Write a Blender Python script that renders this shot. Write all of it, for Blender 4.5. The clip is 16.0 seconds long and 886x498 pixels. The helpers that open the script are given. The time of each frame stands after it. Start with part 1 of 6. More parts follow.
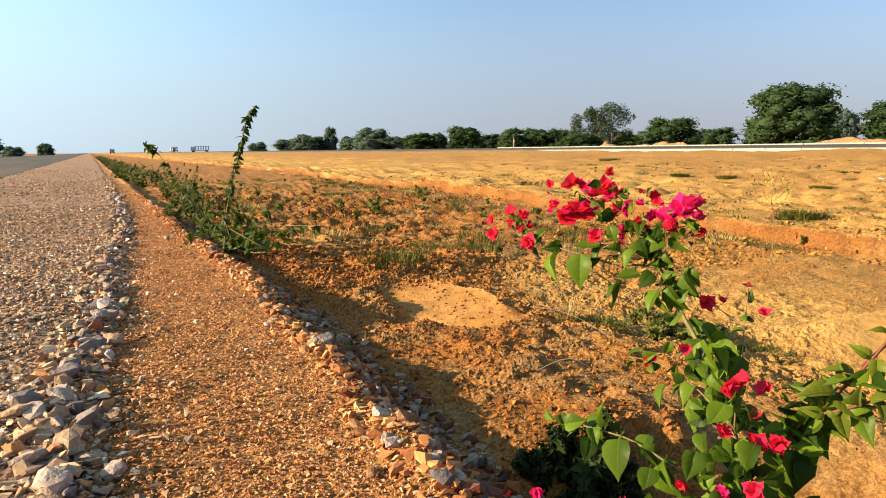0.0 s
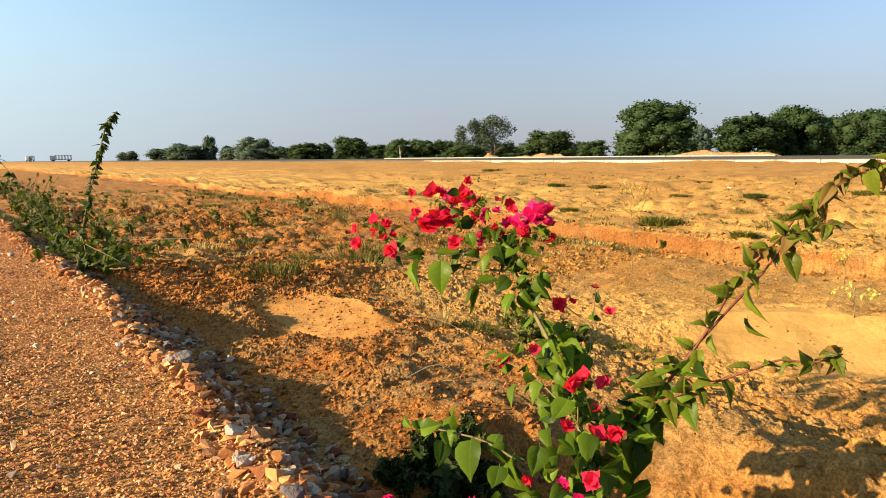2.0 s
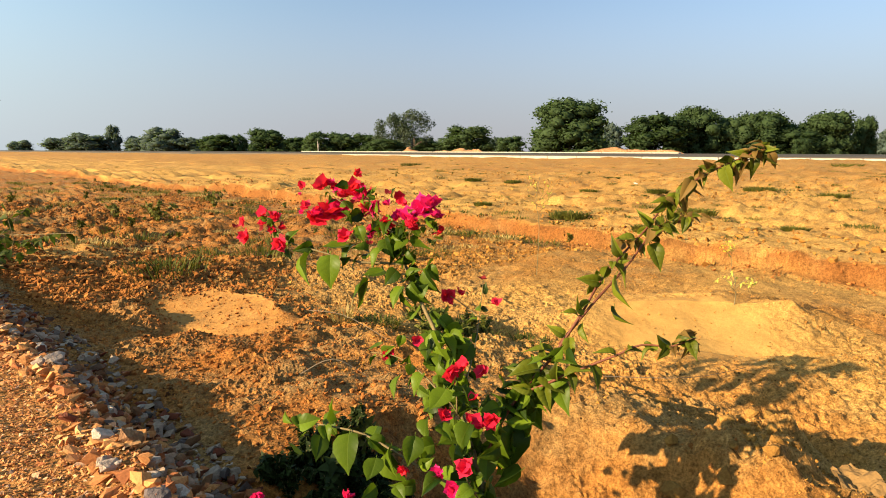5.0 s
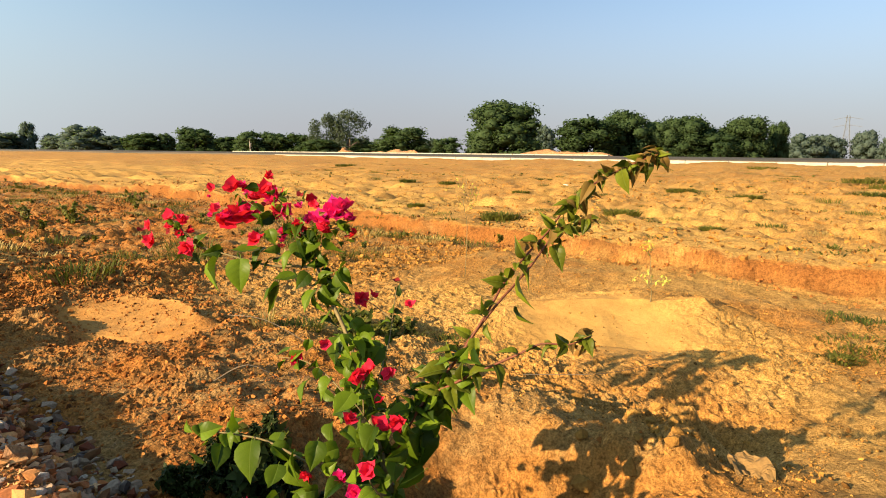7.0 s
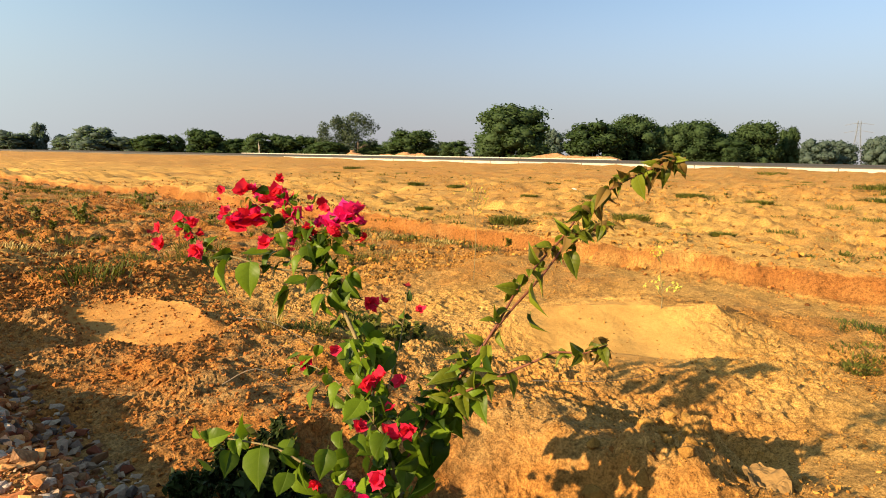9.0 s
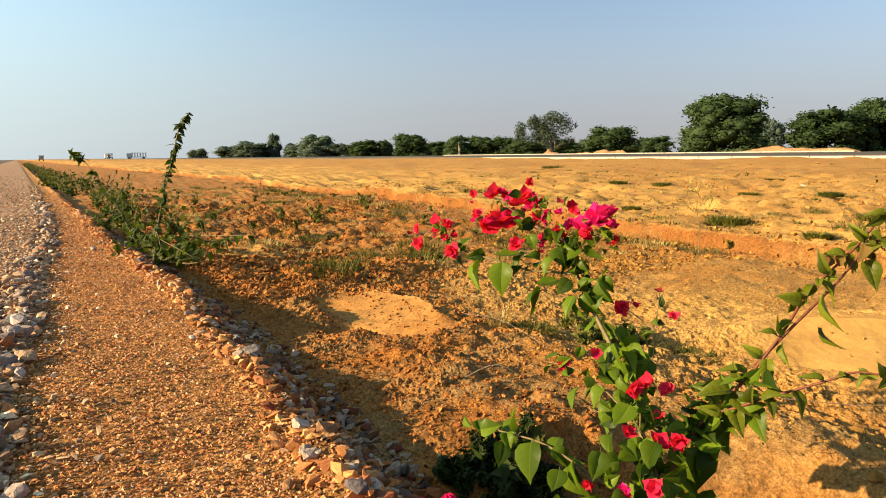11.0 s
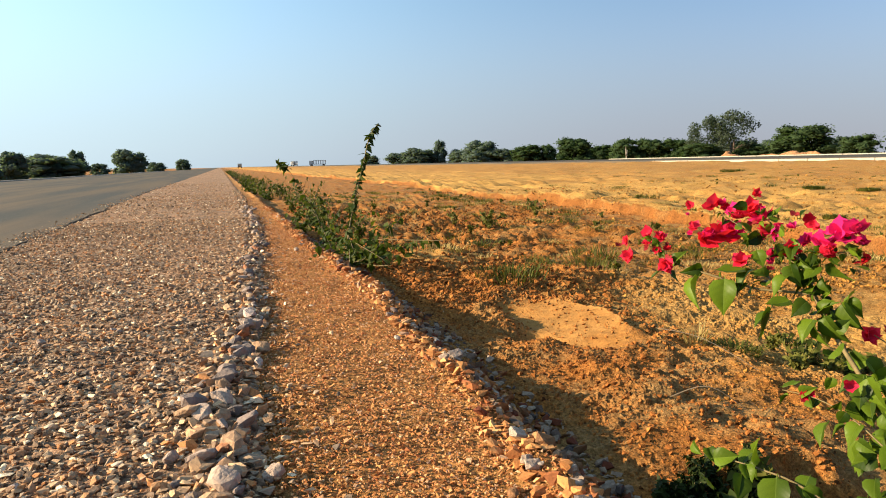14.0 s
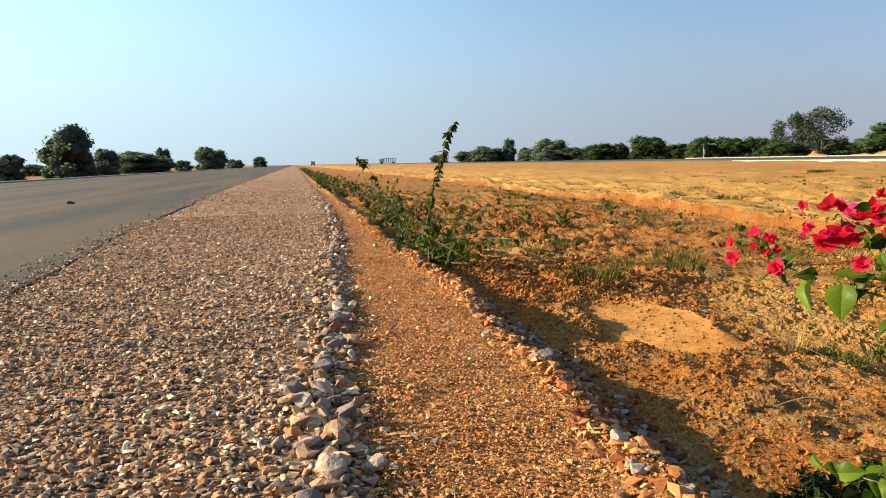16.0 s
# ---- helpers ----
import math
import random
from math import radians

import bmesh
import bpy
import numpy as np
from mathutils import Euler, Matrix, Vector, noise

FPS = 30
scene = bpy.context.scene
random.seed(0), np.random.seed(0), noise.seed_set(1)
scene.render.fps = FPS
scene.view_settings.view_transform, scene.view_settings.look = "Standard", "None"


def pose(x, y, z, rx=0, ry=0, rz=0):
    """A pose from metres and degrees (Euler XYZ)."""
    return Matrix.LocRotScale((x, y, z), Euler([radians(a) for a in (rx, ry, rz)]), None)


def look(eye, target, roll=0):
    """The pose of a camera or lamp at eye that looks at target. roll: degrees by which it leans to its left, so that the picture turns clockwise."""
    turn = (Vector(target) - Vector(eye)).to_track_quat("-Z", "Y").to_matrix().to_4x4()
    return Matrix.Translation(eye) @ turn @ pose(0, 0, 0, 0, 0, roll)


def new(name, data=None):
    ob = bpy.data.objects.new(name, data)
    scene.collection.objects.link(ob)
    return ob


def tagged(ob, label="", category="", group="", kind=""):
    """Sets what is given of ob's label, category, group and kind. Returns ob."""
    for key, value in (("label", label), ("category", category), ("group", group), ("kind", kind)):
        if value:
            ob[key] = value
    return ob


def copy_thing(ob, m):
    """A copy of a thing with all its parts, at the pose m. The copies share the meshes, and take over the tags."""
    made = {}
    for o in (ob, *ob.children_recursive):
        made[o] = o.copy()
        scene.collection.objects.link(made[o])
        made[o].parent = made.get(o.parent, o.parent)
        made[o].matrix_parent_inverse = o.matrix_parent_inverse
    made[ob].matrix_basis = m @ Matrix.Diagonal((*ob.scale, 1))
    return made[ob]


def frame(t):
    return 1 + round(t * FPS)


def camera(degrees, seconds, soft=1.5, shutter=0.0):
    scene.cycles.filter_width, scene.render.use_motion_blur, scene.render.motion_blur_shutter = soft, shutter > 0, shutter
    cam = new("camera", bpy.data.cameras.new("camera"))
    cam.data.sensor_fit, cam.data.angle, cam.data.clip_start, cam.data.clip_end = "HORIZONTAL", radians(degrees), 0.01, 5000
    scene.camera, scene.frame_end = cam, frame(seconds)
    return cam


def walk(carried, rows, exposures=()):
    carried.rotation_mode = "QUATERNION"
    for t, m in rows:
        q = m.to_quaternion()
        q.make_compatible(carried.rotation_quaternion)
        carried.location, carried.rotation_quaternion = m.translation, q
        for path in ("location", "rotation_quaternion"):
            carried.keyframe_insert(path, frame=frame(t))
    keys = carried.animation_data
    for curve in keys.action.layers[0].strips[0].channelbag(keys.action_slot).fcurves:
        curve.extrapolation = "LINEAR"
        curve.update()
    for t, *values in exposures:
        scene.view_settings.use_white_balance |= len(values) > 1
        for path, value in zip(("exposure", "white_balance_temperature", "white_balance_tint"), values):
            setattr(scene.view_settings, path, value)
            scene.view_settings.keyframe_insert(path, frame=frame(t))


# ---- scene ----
cam = camera(70.0, 16.0, soft=1.0)
PATH = [
    (0, (-0.018, 0.18, 0.492), (0.937, 1.911, 0.188), -0.2),
    (0.5, (-0.009, 0.169, 0.492), (1.049, 1.842, 0.209), -0.1),
    (1, (0.006, 0.163, 0.489), (1.144, 1.785, 0.213), -0.2),
    (1.5, (0.023, 0.152, 0.488), (1.221, 1.729, 0.215), 0.1),
    (2, (0.032, 0.145, 0.488), (1.279, 1.685, 0.216), -0.0),
    (2.5, (0.043, 0.141, 0.487), (1.326, 1.65, 0.209), 0.1),
    (3, (0.053, 0.133, 0.485), (1.364, 1.616, 0.199), 0.3),
    (3.5, (0.061, 0.126, 0.484), (1.413, 1.57, 0.19), 0.6),
    (4, (0.069, 0.117, 0.484), (1.445, 1.537, 0.187), 0.7),
    (6.5, (0.104, 0.067, 0.488), (1.633, 1.326, 0.208), 0.8),
    (7, (0.114, 0.055, 0.489), (1.674, 1.274, 0.207), 1.0),
    (7.5, (0.125, 0.046, 0.489), (1.714, 1.231, 0.222), 1.0),
    (8, (0.128, 0.04, 0.49), (1.73, 1.207, 0.22), 1.0),
    (8.2, (0.13, 0.041, 0.489), (1.728, 1.213, 0.226), 1.1),
    (10.3, (0.067, 0.126, 0.495), (1.369, 1.614, 0.196), 0.2),
    (10.5, (0.054, 0.126, 0.493), (1.297, 1.667, 0.209), -0.1),
    (11, (0.02, 0.141, 0.499), (1.119, 1.788, 0.217), -0.1),
    (11.5, (-0.005, 0.158, 0.502), (0.949, 1.896, 0.233), -0.4),
    (12, (-0.024, 0.175, 0.503), (0.828, 1.964, 0.231), -1.0),
    (12.5, (-0.041, 0.183, 0.506), (0.751, 2.002, 0.25), -1.3),
    (13, (-0.047, 0.192, 0.508), (0.716, 2.023, 0.249), -1.2),
    (13.5, (-0.06, 0.186, 0.51), (0.652, 2.036, 0.247), -0.7),
    (14, (-0.081, 0.19, 0.514), (0.57, 2.063, 0.25), -0.7),
    (14.5, (-0.102, 0.197, 0.514), (0.487, 2.089, 0.244), -0.7),
    (15, (-0.118, 0.205, 0.512), (0.411, 2.117, 0.258), -0.3),
    (15.5, (-0.134, 0.205, 0.515), (0.344, 2.13, 0.257), -0.3),
    (16, (-0.144, 0.211, 0.511), (0.304, 2.142, 0.244), -0.4),
]
EXPOSURES = [(0.0, 1.69, 5850, 10), (2.0, 1.68, 6100, 10), (3.5, 1.67, 6250, 11), (8.0, 1.68, 6450, 11), (10.5, 1.62, 6550, 11), (12.0, 1.63, 6250, 10), (13.0, 1.6, 6050, 10), (16.0, 1.52, 5750, 10)]
walk(cam, [(t, look(eye, target, roll)) for t, eye, target, roll in PATH], EXPOSURES)

# ---- world, sun, exposure ----
SUN_ELEVATION, SUN_AZIMUTH = 20.2, 288.0      # degrees; azimuth clockwise from +y
sun_way = Vector((math.sin(radians(SUN_AZIMUTH)) * math.cos(radians(SUN_ELEVATION)),
                  math.cos(radians(SUN_AZIMUTH)) * math.cos(radians(SUN_ELEVATION)),
                  math.sin(radians(SUN_ELEVATION))))
world = bpy.data.worlds.new("morning_sky")
scene.world = world
world.use_nodes = True
wn = world.node_tree
sky = wn.nodes.new("ShaderNodeTexSky")
sky.sky_type = "NISHITA"
sky.sun_disc = False
sky.sun_elevation, sky.sun_rotation = radians(SUN_ELEVATION), radians(SUN_AZIMUTH)
sky.altitude, sky.air_density, sky.dust_density, sky.ozone_density = 200, 1.0, 0.8, 1.2
wn.nodes["Background"].inputs["Strength"].default_value = 0.052
# pale morning haze all round the horizon, thinning upwards
way_up = wn.nodes.new("ShaderNodeSeparateXYZ")
wn.links.new(wn.nodes.new("ShaderNodeTexCoord").outputs["Generated"], way_up.inputs[0])
thin = wn.nodes.new("ShaderNodeMapRange")
thin.interpolation_type = "SMOOTHERSTEP"
thin.inputs["From Min"].default_value, thin.inputs["From Max"].default_value = -0.02, 0.33
thin.inputs["To Min"].default_value, thin.inputs["To Max"].default_value = 0.88, 0.0
wn.links.new(way_up.outputs["Z"], thin.inputs["Value"])
hazy_sky = wn.nodes.new("ShaderNodeMix")
hazy_sky.data_type = "RGBA"
hazy_sky.inputs[7].default_value = (2.55, 2.55, 2.9, 1.0)
wn.links.new(thin.outputs["Result"], hazy_sky.inputs[0])
wn.links.new(sky.outputs["Color"], hazy_sky.inputs[6])
# the haze scatters the sunlight forward: the sky brightens towards the sun
towards = wn.nodes.new("ShaderNodeVectorMath")
towards.operation = "DOT_PRODUCT"
towards.inputs[1].default_value = sun_way
wn.links.new(way_up.inputs[0].links[0].from_socket, towards.inputs[0])
forward = wn.nodes.new("ShaderNodeMapRange")
forward.interpolation_type = "SMOOTHSTEP"
forward.inputs["From Min"].default_value, forward.inputs["From Max"].default_value = -0.5, 1.15
wn.links.new(towards.outputs["Value"], forward.inputs["Value"])
glow = wn.nodes.new("ShaderNodeMix")
glow.data_type, glow.blend_type = "RGBA", "ADD"
glow.inputs[7].default_value = (2.6, 3.9, 3.8, 1.0)
wn.links.new(forward.outputs["Result"], glow.inputs[0])
wn.links.new(hazy_sky.outputs[2], glow.inputs[6])
wn.links.new(glow.outputs[2], wn.nodes["Background"].inputs["Color"])

sun_data = bpy.data.lights.new("sun", "SUN")
sun_data.energy, sun_data.angle, sun_data.color = 5.0, radians(0.6), (1.0, 0.76, 0.44)
sun = new("sun", sun_data)
sun.matrix_world = look(sun_way * 60, (0, 0, 0))


# ---- materials ----
def material(name, rough=0.9, spec=0.3):
    m = bpy.data.materials.new(name)
    m.use_nodes = True
    nt = m.node_tree
    b = nt.nodes["Principled BSDF"]
    b.inputs["Roughness"].default_value = rough
    b.inputs["Specular IOR Level"].default_value = spec
    return m, nt, b


def noise_node(nt, scale, detail=4.0, rough=0.6, coords="Object"):
    tc = nt.nodes.new("ShaderNodeTexCoord")
    n = nt.nodes.new("ShaderNodeTexNoise")
    n.inputs["Scale"].default_value = scale
    n.inputs["Detail"].default_value = detail
    n.inputs["Roughness"].default_value = rough
    nt.links.new(tc.outputs[coords], n.inputs["Vector"])
    return n


def ramp_node(nt, source, stops, constant=False):
    r = nt.nodes.new("ShaderNodeValToRGB")
    if constant:
        r.color_ramp.interpolation = "CONSTANT"
    els = r.color_ramp.elements
    while len(els) < len(stops):
        els.new(0.5)
    for e, (at, c) in zip(els, stops):
        e.position, e.color = at, (*c, 1.0)
    nt.links.new(source, r.inputs["Fac"])
    return r


def mix_node(nt, a, b, fac, mode="MIX"):
    m = nt.nodes.new("ShaderNodeMix")
    m.data_type, m.blend_type = "RGBA", mode
    for socket, value in ((m.inputs[6], a), (m.inputs[7], b), (m.inputs[0], fac)):
        if isinstance(value, (int, float)):
            socket.default_value = value
        elif isinstance(value, tuple):
            socket.default_value = (*value, 1.0)
        else:
            nt.links.new(value, socket)
    return m.outputs[2]


def bump(nt, b, height, strength, distance):
    n = nt.nodes.new("ShaderNodeBump")
    n.inputs["Strength"].default_value, n.inputs["Distance"].default_value = strength, distance
    nt.links.new(height, n.inputs["Height"])
    nt.links.new(n.outputs["Normal"], b.inputs["Normal"])


def soil_material(name, dark, light, reddish, fine=160.0, clay=(0.2, 0.08, 0.02), powder=(0.27, 0.168, 0.066)):
    m, nt, b = material(name, 0.95, 0.1)
    big = noise_node(nt, 0.55, 5, 0.6)
    mid = noise_node(nt, 7.0, 6, 0.65)
    small = noise_node(nt, fine, 3, 0.7)
    base = ramp_node(nt, mid.outputs["Fac"], [(0.32, dark), (0.68, light)]).outputs["Color"]
    patch = ramp_node(nt, big.outputs["Fac"], [(0.42, (0, 0, 0)), (0.62, (1, 1, 1))]).outputs["Color"]
    col = mix_node(nt, base, reddish, mix_node(nt, (0, 0, 0), (0.45, 0.45, 0.45), patch))
    dust = noise_node(nt, 3.1, 7, 0.7)
    film = ramp_node(nt, dust.outputs["Fac"], [(0.44, (0, 0, 0)), (0.6, (0.8, 0.8, 0.8))]).outputs["Color"]
    still = nt.nodes.new("ShaderNodeAttribute")
    still.attribute_name = "still"
    even = nt.nodes.new("ShaderNodeMath")
    even.operation = "MULTIPLY_ADD"
    even.inputs[1].default_value, even.inputs[2].default_value = -0.8, 1.0
    nt.links.new(still.outputs["Fac"], even.inputs[0])
    col = mix_node(nt, col, powder, mix_node(nt, (0, 0, 0), film, even.outputs[0]))
    damp = nt.nodes.new("ShaderNodeAttribute")
    damp.attribute_name = "clay"
    col = mix_node(nt, col, clay, damp.outputs["Fac"])
    pale = nt.nodes.new("ShaderNodeAttribute")
    pale.attribute_name = "sand"
    drift = ramp_node(nt, mid.outputs["Fac"], [(0.3, (0.41, 0.236, 0.063)), (0.7, (0.51, 0.302, 0.086))]).outputs["Color"]
    col = mix_node(nt, col, drift, pale.outputs["Fac"])
    grain = ramp_node(nt, small.outputs["Fac"], [(0.3, (0.42, 0.39, 0.34)), (0.5, (0.95, 0.94, 0.92)), (0.72, (1.55, 1.5, 1.44))]).outputs["Color"]
    crumb = noise_node(nt, fine * 0.28, 7, 0.75)
    # darkens the hollows of the crumb bump: crevice shade put into the colour
    crevice_tone = ramp_node(nt, crumb.outputs["Fac"], [(0.36, (0.55, 0.52, 0.47)), (0.52, (1.0, 1.0, 1.0)), (0.66, (1.3, 1.3, 1.3))]).outputs["Color"]
    col = mix_node(nt, col, crevice_tone, even.outputs[0], "MULTIPLY")
    nt.links.new(mix_node(nt, col, grain, even.outputs[0], "MULTIPLY"), b.inputs["Base Color"])
    both = nt.nodes.new("ShaderNodeMath")
    both.operation = "MULTIPLY_ADD"
    both.inputs[1].default_value = 0.25
    nt.links.new(small.outputs["Fac"], both.inputs[0])
    nt.links.new(crumb.outputs["Fac"], both.inputs[2])
    swell = nt.nodes.new("ShaderNodeMath")
    swell.operation = "MULTIPLY_ADD"
    swell.inputs[1].default_value = 1.0
    nt.links.new(mid.outputs["Fac"], swell.inputs[0])
    nt.links.new(both.outputs[0], swell.inputs[2])
    soft = nt.nodes.new("ShaderNodeMath")
    soft.operation = "MULTIPLY"
    nt.links.new(swell.outputs[0], soft.inputs[0])
    nt.links.new(even.outputs[0], soft.inputs[1])
    bump(nt, b, soft.outputs[0], 0.85, 0.018)
    return m


def island_material(name, stops, rough=0.85, per_object=False, fine=220.0, spec=0.3):
    """Stones and clods: each takes its own tone, with a fine grain."""
    m, nt, b = material(name, rough, spec)
    if per_object:
        g = nt.nodes.new("ShaderNodeObjectInfo").outputs["Random"]
    else:
        g = nt.nodes.new("ShaderNodeNewGeometry").outputs["Random Per Island"]
    col = ramp_node(nt, g, stops, True).outputs["Color"]
    n = noise_node(nt, fine, 3, 0.7)
    grain = ramp_node(nt, n.outputs["Fac"], [(0.3, (0.65, 0.63, 0.6)), (0.7, (1.15, 1.13, 1.1))]).outputs["Color"]
    nt.links.new(mix_node(nt, col, grain, 1.0, "MULTIPLY"), b.inputs["Base Color"])
    bump(nt, b, n.outputs["Fac"], 0.6, 0.008 if per_object else 0.002)
    return m


def leaf_material(name, dark, light, rough=0.45, translucent=0.35, back=None):
    """Leaves: tone by leaf, light shining through the blade."""
    m, nt, b = material(name, rough, 0.1)
    g = nt.nodes.new("ShaderNodeNewGeometry").outputs["Random Per Island"]
    o = nt.nodes.new("ShaderNodeObjectInfo").outputs["Random"]
    add = nt.nodes.new("ShaderNodeMath")
    add.operation = "ADD"
    nt.links.new(g, add.inputs[0])
    nt.links.new(o, add.inputs[1])
    half = nt.nodes.new("ShaderNodeMath")
    half.operation = "MULTIPLY"
    half.inputs[1].default_value = 0.5
    nt.links.new(add.outputs[0], half.inputs[0])
    col = ramp_node(nt, half.outputs[0], [(0.15, dark), (0.85, light)]).outputs["Color"]
    n = noise_node(nt, 60.0, 3, 0.6)
    tint = ramp_node(nt, n.outputs["Fac"], [(0.3, (0.8, 0.8, 0.8)), (0.7, (1.12, 1.12, 1.05))]).outputs["Color"]
    col = mix_node(nt, col, tint, 1.0, "MULTIPLY")
    nt.links.new(col, b.inputs["Base Color"])
    tr = nt.nodes.new("ShaderNodeBsdfTranslucent")
    nt.links.new(mix_node(nt, col, (1.25, 1.35, 0.6), 1.0, "MULTIPLY"), tr.inputs["Color"])
    mixed = nt.nodes.new("ShaderNodeMixShader")
    mixed.inputs[0].default_value = translucent
    nt.links.new(b.outputs[0], mixed.inputs[1])
    nt.links.new(tr.outputs[0], mixed.inputs[2])
    nt.links.new(mixed.outputs[0], nt.nodes["Material Output"].inputs["Surface"])
    return m


def veined(m, strength=1.0):
    """Adds a pale midrib and raised side veins along the leaf to a leaf material."""
    nt = m.node_tree
    b = nt.nodes["Principled BSDF"]
    at = nt.nodes.new("ShaderNodeSeparateXYZ")
    nt.links.new(nt.nodes.new("ShaderNodeTexCoord").outputs["Object"], at.inputs[0])

    def math_node(op, a, v):
        n = nt.nodes.new("ShaderNodeMath")
        n.operation = op
        for s, q in zip(n.inputs, (a, v)):
            if isinstance(q, (int, float)):
                s.default_value = q
            else:
                nt.links.new(q, s)
        return n.outputs[0]

    off = math_node("ABSOLUTE", at.outputs["X"], 0.0)
    rib = math_node("LESS_THAN", off, 0.013)
    along = math_node("SUBTRACT", at.outputs["Y"], math_node("MULTIPLY", off, 0.8))
    wave = math_node("ABSOLUTE", math_node("SINE", math_node("MULTIPLY", along, 17.0), 0.0), 0.0)
    col = b.inputs["Base Color"].links[0].from_socket
    tone = ramp_node(nt, wave, [(0.0, (1.12, 1.1, 1.05)), (0.2, (0.98, 0.98, 0.98)), (1.0, (0.96, 0.97, 0.96))]).outputs["Color"]
    col = mix_node(nt, col, tone, strength, "MULTIPLY")
    col = mix_node(nt, col, (0.15, 0.2, 0.04), math_node("MULTIPLY", rib, 0.45 * strength))
    nt.links.new(col, b.inputs["Base Color"])
    bump(nt, b, wave, 0.08 * strength, 0.006)
    b.inputs["Specular IOR Level"].default_value = 0.1
    b.inputs["Roughness"].default_value = 0.42
    return m


def plain_material(name, colour, rough=0.7, variation=0.25, scale=12.0, spec=0.3, metal=0.0):
    m, nt, b = material(name, rough, spec)
    b.inputs["Metallic"].default_value = metal
    n = noise_node(nt, scale, 5, 0.65)
    lo, hi = tuple(c * (1 - variation) for c in colour), tuple(c * (1 + variation) for c in colour)
    nt.links.new(ramp_node(nt, n.outputs["Fac"], [(0.3, lo), (0.7, hi)]).outputs["Color"], b.inputs["Base Color"])
    bump(nt, b, n.outputs["Fac"], 0.3, 0.01)
    return m


def road_material(name):
    """Worn asphalt: fine stone grain, and dust drawn out along the road."""
    m, nt, b = material(name, 0.95, 0.12)
    grain = noise_node(nt, 160.0, 3, 0.7)
    base = ramp_node(nt, grain.outputs["Fac"], [(0.3, (0.034, 0.036, 0.036)), (0.7, (0.066, 0.066, 0.062))]).outputs["Color"]
    streak = noise_node(nt, 1.1, 5, 0.6)
    stretch = nt.nodes.new("ShaderNodeMapping")
    stretch.inputs["Scale"].default_value = (1.0, 0.07, 1.0)
    nt.links.new(streak.inputs["Vector"].links[0].from_socket, stretch.inputs["Vector"])
    nt.links.new(stretch.outputs["Vector"], streak.inputs["Vector"])
    dusty = ramp_node(nt, streak.outputs["Fac"], [(0.4, (0, 0, 0)), (0.6, (0.75, 0.75, 0.75))]).outputs["Color"]
    nt.links.new(mix_node(nt, base, (0.115, 0.084, 0.056), dusty), b.inputs["Base Color"])
    bump(nt, b, grain.outputs["Fac"], 0.5, 0.004)
    return m


SOIL = soil_material("sandy_soil", (0.1935, 0.07315, 0.01525), (0.3992, 0.1693, 0.03881), (0.3266, 0.1168, 0.02172))
CLOD = island_material("soil_clods", [(0.0, (0.09444, 0.03665, 0.01009)), (0.12, (0.2362, 0.08772, 0.02118)), (0.35, (0.3399, 0.1341, 0.03212)), (0.6, (0.2833, 0.1069, 0.02586)), (0.85, (0.3968, 0.1597, 0.04065))], 0.95, fine=180, spec=0.1)
SAND_CLOD = island_material("sandy_clods", [(0.0, (0.09737, 0.04714, 0.01163)), (0.12, (0.2436, 0.1128, 0.02441)), (0.35, (0.3505, 0.1725, 0.03702)), (0.6, (0.2921, 0.1375, 0.0298)), (0.85, (0.4092, 0.2054, 0.04684))], 0.95, fine=180, spec=0.1)
BIG_CLOD = island_material("large_soil_clod", [(0.0, (0.217, 0.1102, 0.02624)), (0.4, (0.2636, 0.1406, 0.03344)), (0.75, (0.3024, 0.1632, 0.04048))], 0.95, per_object=True, fine=6, spec=0.1)
GREY_BED = soil_material("grey_gravel_bed", (0.204, 0.1237, 0.07812), (0.4243, 0.2615, 0.1643), (0.437, 0.2718, 0.1668), 120, powder=(0.2383, 0.1668, 0.1179))
ORANGE_BED = soil_material("orange_gravel_bed", (0.2772, 0.1378, 0.04504), (0.4712, 0.2466, 0.08445), (0.4157, 0.1813, 0.05911), 140, powder=(0.2218, 0.1161, 0.04128))
GREY_STONES = island_material("grey_gravel", [(0.0, (0.2067, 0.1359, 0.08811)), (0.14, (0.4409, 0.2827, 0.1627)), (0.32, (0.3311, 0.1977, 0.1145)), (0.48, (0.5785, 0.3849, 0.2246)), (0.6, (0.4128, 0.2153, 0.09685)), (0.72, (0.3029, 0.2205, 0.1541)), (0.84, (0.8728, 0.6954, 0.4742)), (0.9, (0.119, 0.08345, 0.05471)), (0.95, (0.495, 0.2153, 0.07489))])
ORANGE_STONES = island_material("orange_gravel", [(0.0, (0.4278, 0.1762, 0.05226)), (0.22, (0.5208, 0.2375, 0.07489)), (0.45, (0.3534, 0.1301, 0.03596)), (0.6, (0.5577, 0.2832, 0.1108)), (0.78, (0.3906, 0.1301, 0.03916)), (0.88, (0.6322, 0.3828, 0.2087)), (0.96, (0.3346, 0.2066, 0.1305))])
BIG_STONES = island_material("edge_stone", [(0.0, (0.1969, 0.1509, 0.1358)), (0.2, (0.31, 0.2343, 0.1964)), (0.38, (0.3927, 0.2926, 0.2365)), (0.55, (0.1445, 0.1156, 0.1091)), (0.68, (0.3511, 0.2206, 0.1317)), (0.84, (0.4753, 0.3714, 0.3242)), (0.92, (0.3511, 0.1509, 0.06994))], per_object=True, fine=5.0)
